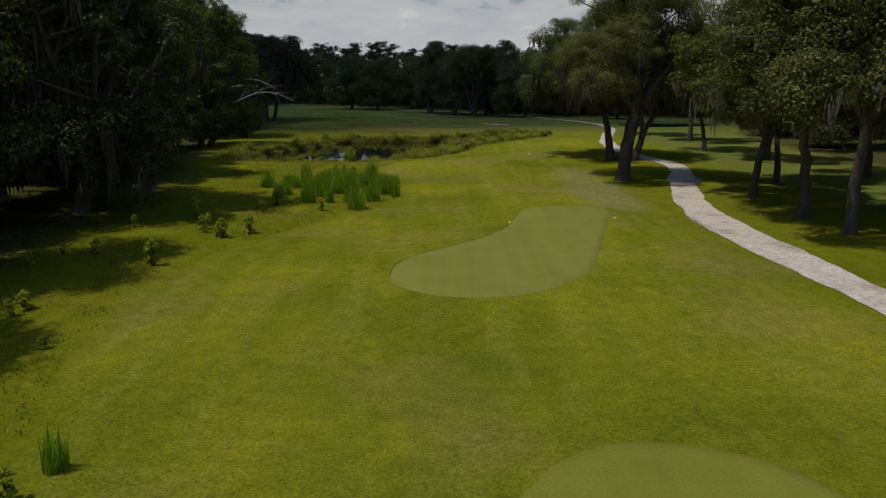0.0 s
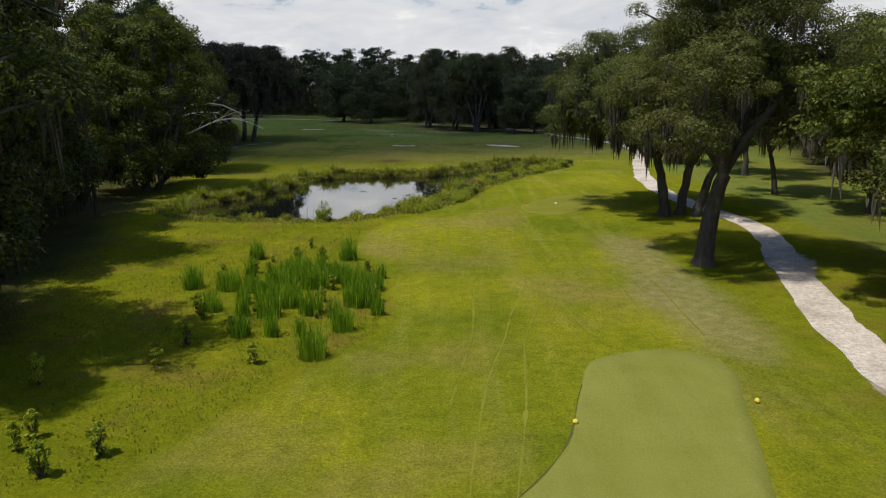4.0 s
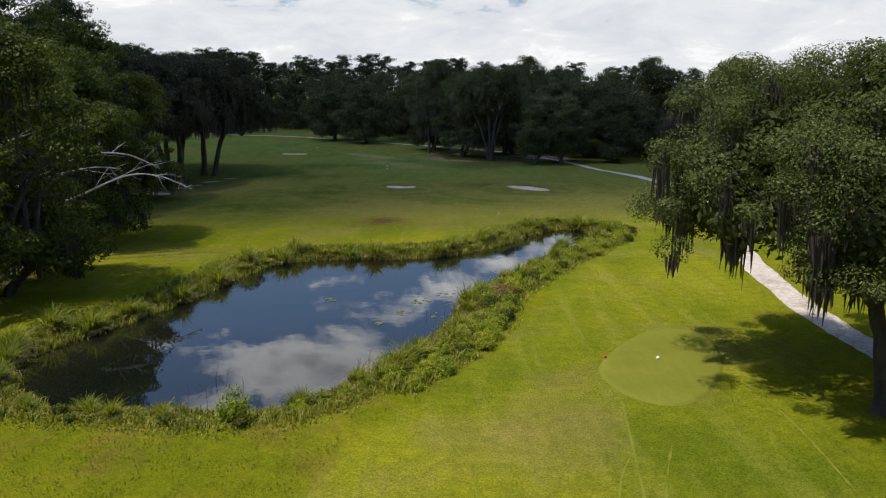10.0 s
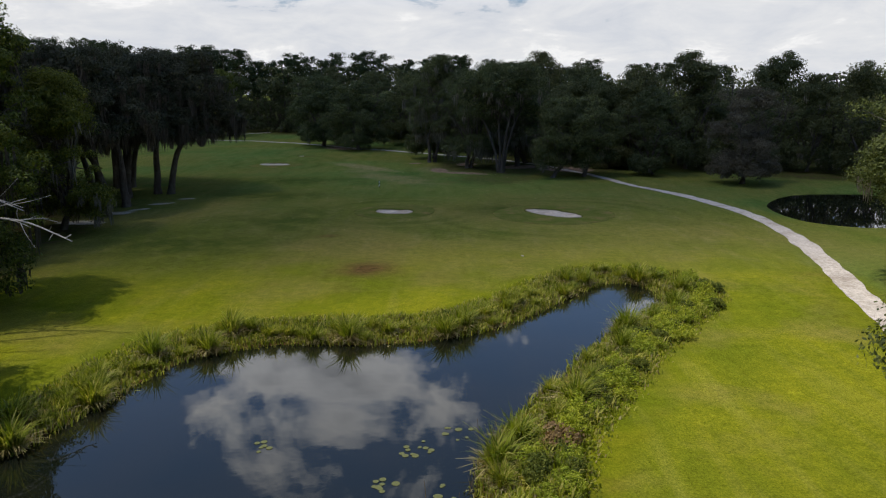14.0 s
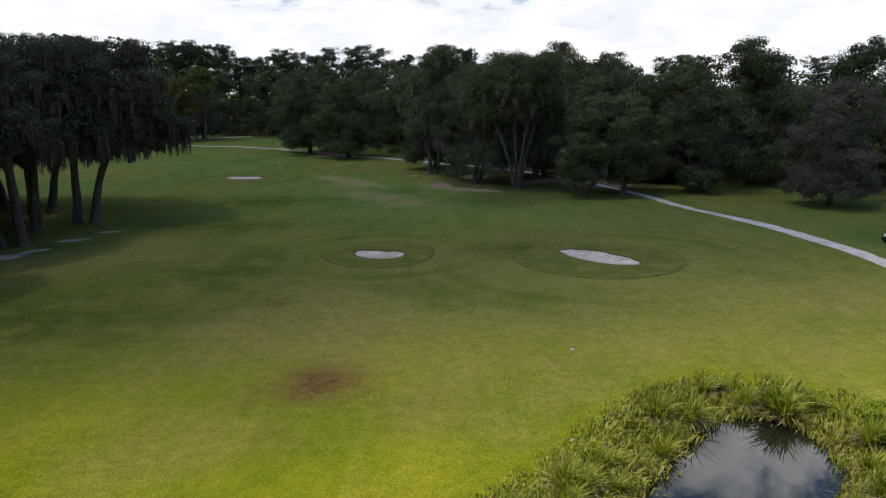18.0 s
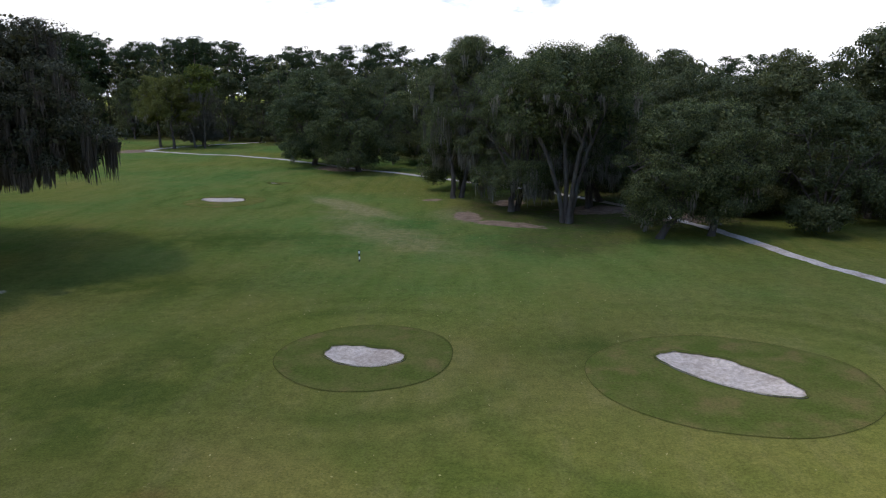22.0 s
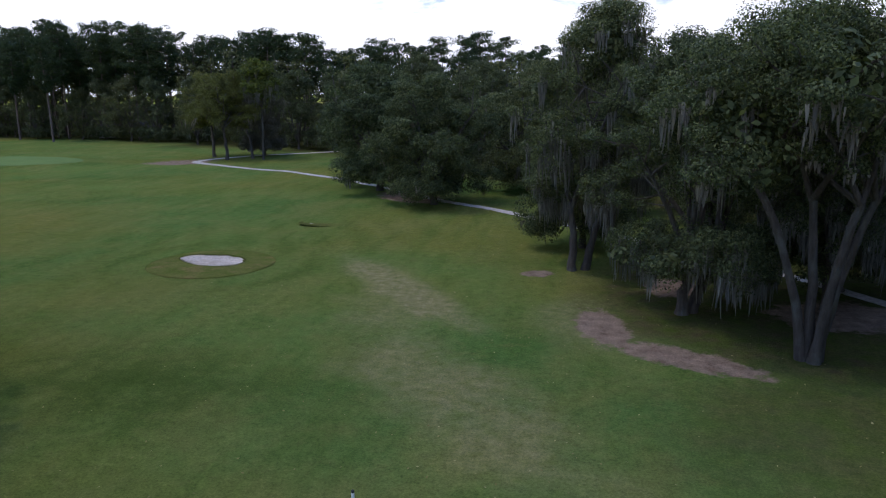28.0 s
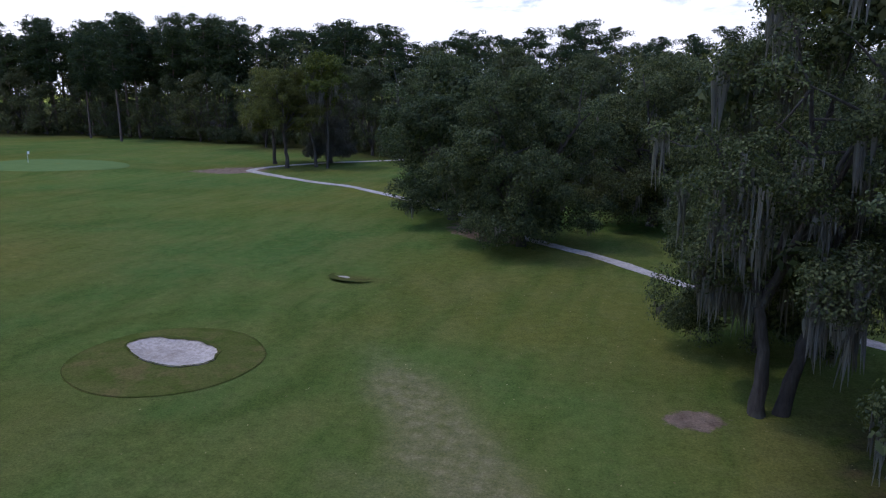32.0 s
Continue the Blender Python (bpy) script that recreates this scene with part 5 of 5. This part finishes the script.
def rough_grass():
    """Uneven tufts in the unmown ground by the tee and the pond."""
    g = np.random.default_rng(110)
    n = 60000
    p = np.column_stack([g.uniform(-24, 0, n), g.uniform(8, 82, n)])
    left = mown_edge(p[:, 1])
    keep = (p[:, 0] < left - 0.3) & (wave(p, 1.5, 111) + wave(p, 0.5, 112) > -0.25) & (signed(p, POND) > 3)
    p = p[keep]
    q = Quads()
    blades(q, np.column_stack([p, height(p) - 0.02]), 0.13 * g.uniform(0.4, 1.6, len(p)), 1.2, 0.035, g, 0.5)
    put("rough_grass", q.mesh("rough_grass", M_ROUGH), None, "ragged unmown grass and weeds", "grass", "stuff")


rough_grass()
weed = shrub("tall_weed", "thin upright weed with small pale leaves", 120, 1.1, 0.26, M_SHRUB, 0.12, 20, 26)
weed.matrix_basis = at(-8.2, 11.6)
g = np.random.default_rng(121)
for k in range(60):
    y = g.uniform(46, 64) if k % 3 == 0 else g.uniform(14, 74)
    x = mown_edge(y) - g.uniform(0.5, 10)
    copy_thing(weed, at(x, y, g.uniform(0, 360), g.uniform(0.5, 1.35), g.uniform(0.8, 1.3)))

# ---- small things ----


def lathe(profile, sides=14):
    bm = bmesh.new()
    rings = [[bm.verts.new((r * math.cos(a * 2 * math.pi / sides), r * math.sin(a * 2 * math.pi / sides), z)) for a in range(sides)] for r, z in profile]
    for lo, hi in zip(rings, rings[1:]):
        for a in range(sides):
            bm.faces.new((lo[a], lo[(a + 1) % sides], hi[(a + 1) % sides], hi[a]))
    bm.faces.new(rings[-1])
    bm.faces.new(rings[0][::-1])
    return bm


def marker_post(x, y):
    root = tagged(new("marker_post"), "black and white banded yardage post on the fairway", "post")
    edges = [(-0.1, 0.2, M_BLACK), (0.2, 0.45, M_WHITE), (0.45, 0.7, M_BLACK), (0.7, 0.9, M_WHITE), (0.9, 1.0, M_BLACK)]
    for a, b, m in edges:
        part("band", lathe([(0.055, a), (0.055, b)] if b < 1 else [(0.055, a), (0.055, b - 0.02), (0.03, b)]), m, root)
    root.matrix_basis = at(x, y)


marker_post(-11.7, 177.1)


def tee_marker(x, y, material, label):
    root = tagged(new("tee_marker"), label, "tee marker")
    part("ball", lathe([(0.03, 0.02), (0.07, 0.04), (0.095, 0.10), (0.07, 0.16), (0.02, 0.19)]), material, root)
    part("spike", lathe([(0.02, -0.15), (0.02, 0.05)], 8), M_BLACK, root)
    root.matrix_basis = at(x, y)


for x, y, m, label in ((4.3, 40.2, M_YELLOW, "small yellow tee marker ball"), (10.8, 41.7, M_YELLOW, "small yellow tee marker ball"), (7.6, 86.4, M_RED, "small red tee marker ball"), (10.4, 86.3, M_WHITE, "small white tee marker ball")):
    tee_marker(x, y, m, label)


def flag(x, y):
    root = tagged(new("flagstick"), "white flag on a thin pole on the green", "flagstick")
    part("pole", lathe([(0.03, 0), (0.02, 2.2)], 8), M_WHITE, root)
    bm = bmesh.new()
    vs = [[bm.verts.new((0.02 + 0.1 * i, 0.04 * math.sin(i * 1.3), 2.15 - 0.5 * j)) for i in range(6)] for j in range(2)]
    for i in range(5):
        bm.faces.new((vs[0][i], vs[1][i], vs[1][i + 1], vs[0][i + 1]))
    part("cloth", bm, M_WHITE, root)
    root.matrix_basis = at(x, y)


flag(-122, 281)
cap = tagged(new("drain_cap"), "pale grey round drain cap in the grass", "cap")
part("rim", lathe([(0.13, -0.02), (0.13, 0.05), (0.12, 0.06)]), M_WALL, cap)
part("lid", lathe([(0.11, 0.03), (0.11, 0.065), (0.02, 0.075)]), M_WALL, cap)
cap.matrix_basis = at(4.9, 132.2)


def dead_branch():
    """The bleached dead limbs that reach out of the trees by the pond."""
    g = np.random.default_rng(130)
    q = Quads()

    def grow(a, b, r, depth):
        a, b = np.array(a, float), np.array(b, float)
        line = bow(a, (a + b) / 2 + g.normal(0, 0.08, 3) * np.linalg.norm(b - a), b, 7)
        tube(q, line, r * np.linspace(1, 0.35, 7), 6)
        if depth:
            for k in (2, 4):
                d = (b - a) * g.uniform(0.3, 0.6) + g.normal(0, 0.22, 3) * np.linalg.norm(b - a)
                grow(line[k], line[k] + d, r * 0.5, depth - 1)

    def limb(points, r):
        line = smooth_loop(points, 5, False)
        tube(q, line, r * np.linspace(1, 0.22, len(line)), 7)
        for k in range(len(line) // 3, len(line) - 1, 2):
            d = (line[min(k + 3, len(line) - 1)] - line[k - 1]) * g.uniform(0.5, 1.1) + g.normal(0, 0.75, 3)
            grow(line[k], line[k] + d, r * 0.36, 1 if k % 4 else 0)

    limb([(-38, 107, 5.5), (-34, 109, 7.6), (-31, 110, 9.0), (-28, 111, 8.9), (-26, 111.5, 7.9)], 0.13)
    limb([(-37, 106, 6.0), (-33, 107, 7.4), (-30, 108, 8.1), (-27.5, 108.5, 8.0)], 0.10)
    limb([(-38, 110, 3.6), (-33, 111, 5.2), (-29, 112, 6.9), (-26, 112, 7.0), (-23, 111.8, 5.8)], 0.13)
    limb([(-39, 102, 8.5), (-36.5, 103, 10.4), (-36, 104, 12.0), (-34.5, 104.5, 12.6)], 0.13)
    limb([(-37.5, 104, 9.6), (-34, 105, 10.6), (-31, 106, 11.6), (-28.5, 106.5, 11.4)], 0.09)
    put("dead_branch", q.mesh("dead_branch", M_DEAD, True), None, "bleached bare dead limbs reaching out over the lawn", "branch")


dead_branch()


def lily(seed, x, y, n, r):
    g = np.random.default_rng(seed)
    root = tagged(new("lily_pads"), "yellowish floating lily pads on the pond", "lily pads")
    for _ in range(n):
        a, d, s = g.uniform(0, 6.283), r * math.sqrt(g.uniform()), g.uniform(0.08, 0.17)
        ob = part("pad", lathe([(s * 0.9, 0.004), (s, 0.012), (s * 0.8, 0.016)], 9), M_PAD, root)
        ob.location = (math.cos(a) * d, math.sin(a) * d, g.uniform(0, 0.006))
    root.location = (x, y, -0.5)


for k, (x, y, n, r) in enumerate(((-2.9, 99.0, 12, 0.8), (-1.0, 100.5, 8, 0.7), (-9.4, 99.3, 7, 0.5), (-3.8, 96.2, 8, 0.5), (-5.3, 94.0, 6, 0.5), (-1.6, 95.6, 6, 0.6))):
    lily(140 + k, x, y, n, r)


def house(x, y, turn):
    root = tagged(new("house"), "low house with a dark hipped roof among the trees", "house")

    def box(name, size, at_, material, parent):
        bm = bmesh.new()
        bmesh.ops.create_cube(bm, size=1, matrix=Matrix.Translation(at_) @ Matrix.Diagonal((*size, 1)))
        return part(name, bm, material, parent)

    box("wall", (12, 8, 3), (0, 0, 1.5), M_WALL, root)
    bm = bmesh.new()
    lo = [bm.verts.new(v) for v in ((-6.6, -4.6, 2.95), (6.6, -4.6, 2.95), (6.6, 4.6, 2.95), (-6.6, 4.6, 2.95))]
    hi = [bm.verts.new(v) for v in ((-2.5, 0, 6.2), (2.5, 0, 6.2))]
    for f in ((lo[0], lo[1], hi[1], hi[0]), (lo[1], lo[2], hi[1]), (lo[2], lo[3], hi[0], hi[1]), (lo[3], lo[0], hi[0]), tuple(lo[::-1])):
        bm.faces.new(f)
    part("roof", bm, M_ROOF, root)
    for k in (-4, -1.2, 1.6, 4.4):
        w = box("window", (1.3, 0.1, 1.3), (k, -4.03, 1.6), M_WHITE, root)
        box("pane", (1.1, 0.06, 1.1), (k, -4.07, 1.6), M_GLASS, w)
    root.matrix_basis = at(x, y, turn)


house(-142, 356, 12)


def stalks():
    """Thin dead stalks that stand in the shallow water."""
    g = np.random.default_rng(150)
    q = Quads()
    for cx, cy, n, r in ((-4.6, 86.2, 22, 1.1), (-2.0, 88.4, 22, 1.2), (0.2, 95.0, 24, 1.6), (1.2, 99.0, 14, 1.2), (-12.6, 84.0, 8, 1.4)):
        for _ in range(n):
            x, y = cx + g.normal(0, r * 0.5), cy + g.normal(0, r * 0.5)
            h = g.uniform(0.4, 1.1)
            lx, ly = g.normal(0, 0.18, 2)
            tube(q, [(x, y, -0.8), (x + lx * 0.4, y + ly * 0.4, -0.5 + h * 0.5), (x + lx, y + ly, -0.5 + h)], (0.012, 0.010, 0.006), 4)
    put("dead_stalks", q.mesh("stalks", M_RUST), None, "thin dead brown stalks standing in the shallows", "reeds", "stuff")


stalks()


def leaf_litter():
    """Small fallen leaves and clippings on the shaded fairway."""
    g = np.random.default_rng(160)
    n = 1500
    p = np.column_stack([g.normal(-10, 12, n), g.uniform(142, 232, n)])
    keep = np.ones(n, bool)
    for spec in BUNKERS:
        keep &= np.hypot(p[:, 0] - spec[0][0], p[:, 1] - spec[0][1]) > 5
    p = p[keep]
    q = Quads()
    nrm = np.column_stack([g.normal(0, 0.3, (len(p), 2)), np.ones(len(p))])
    nrm /= np.linalg.norm(nrm, axis=1)[:, None]
    leaf_quads(q, np.column_stack([p, height(p) + 0.03]), nrm, 0.11, 0.07, g)
    put("leaf_litter", q.mesh("litter", M_STRAW), None, "scattered pale fallen leaves on the grass", "leaves", "stuff")


leaf_litter()
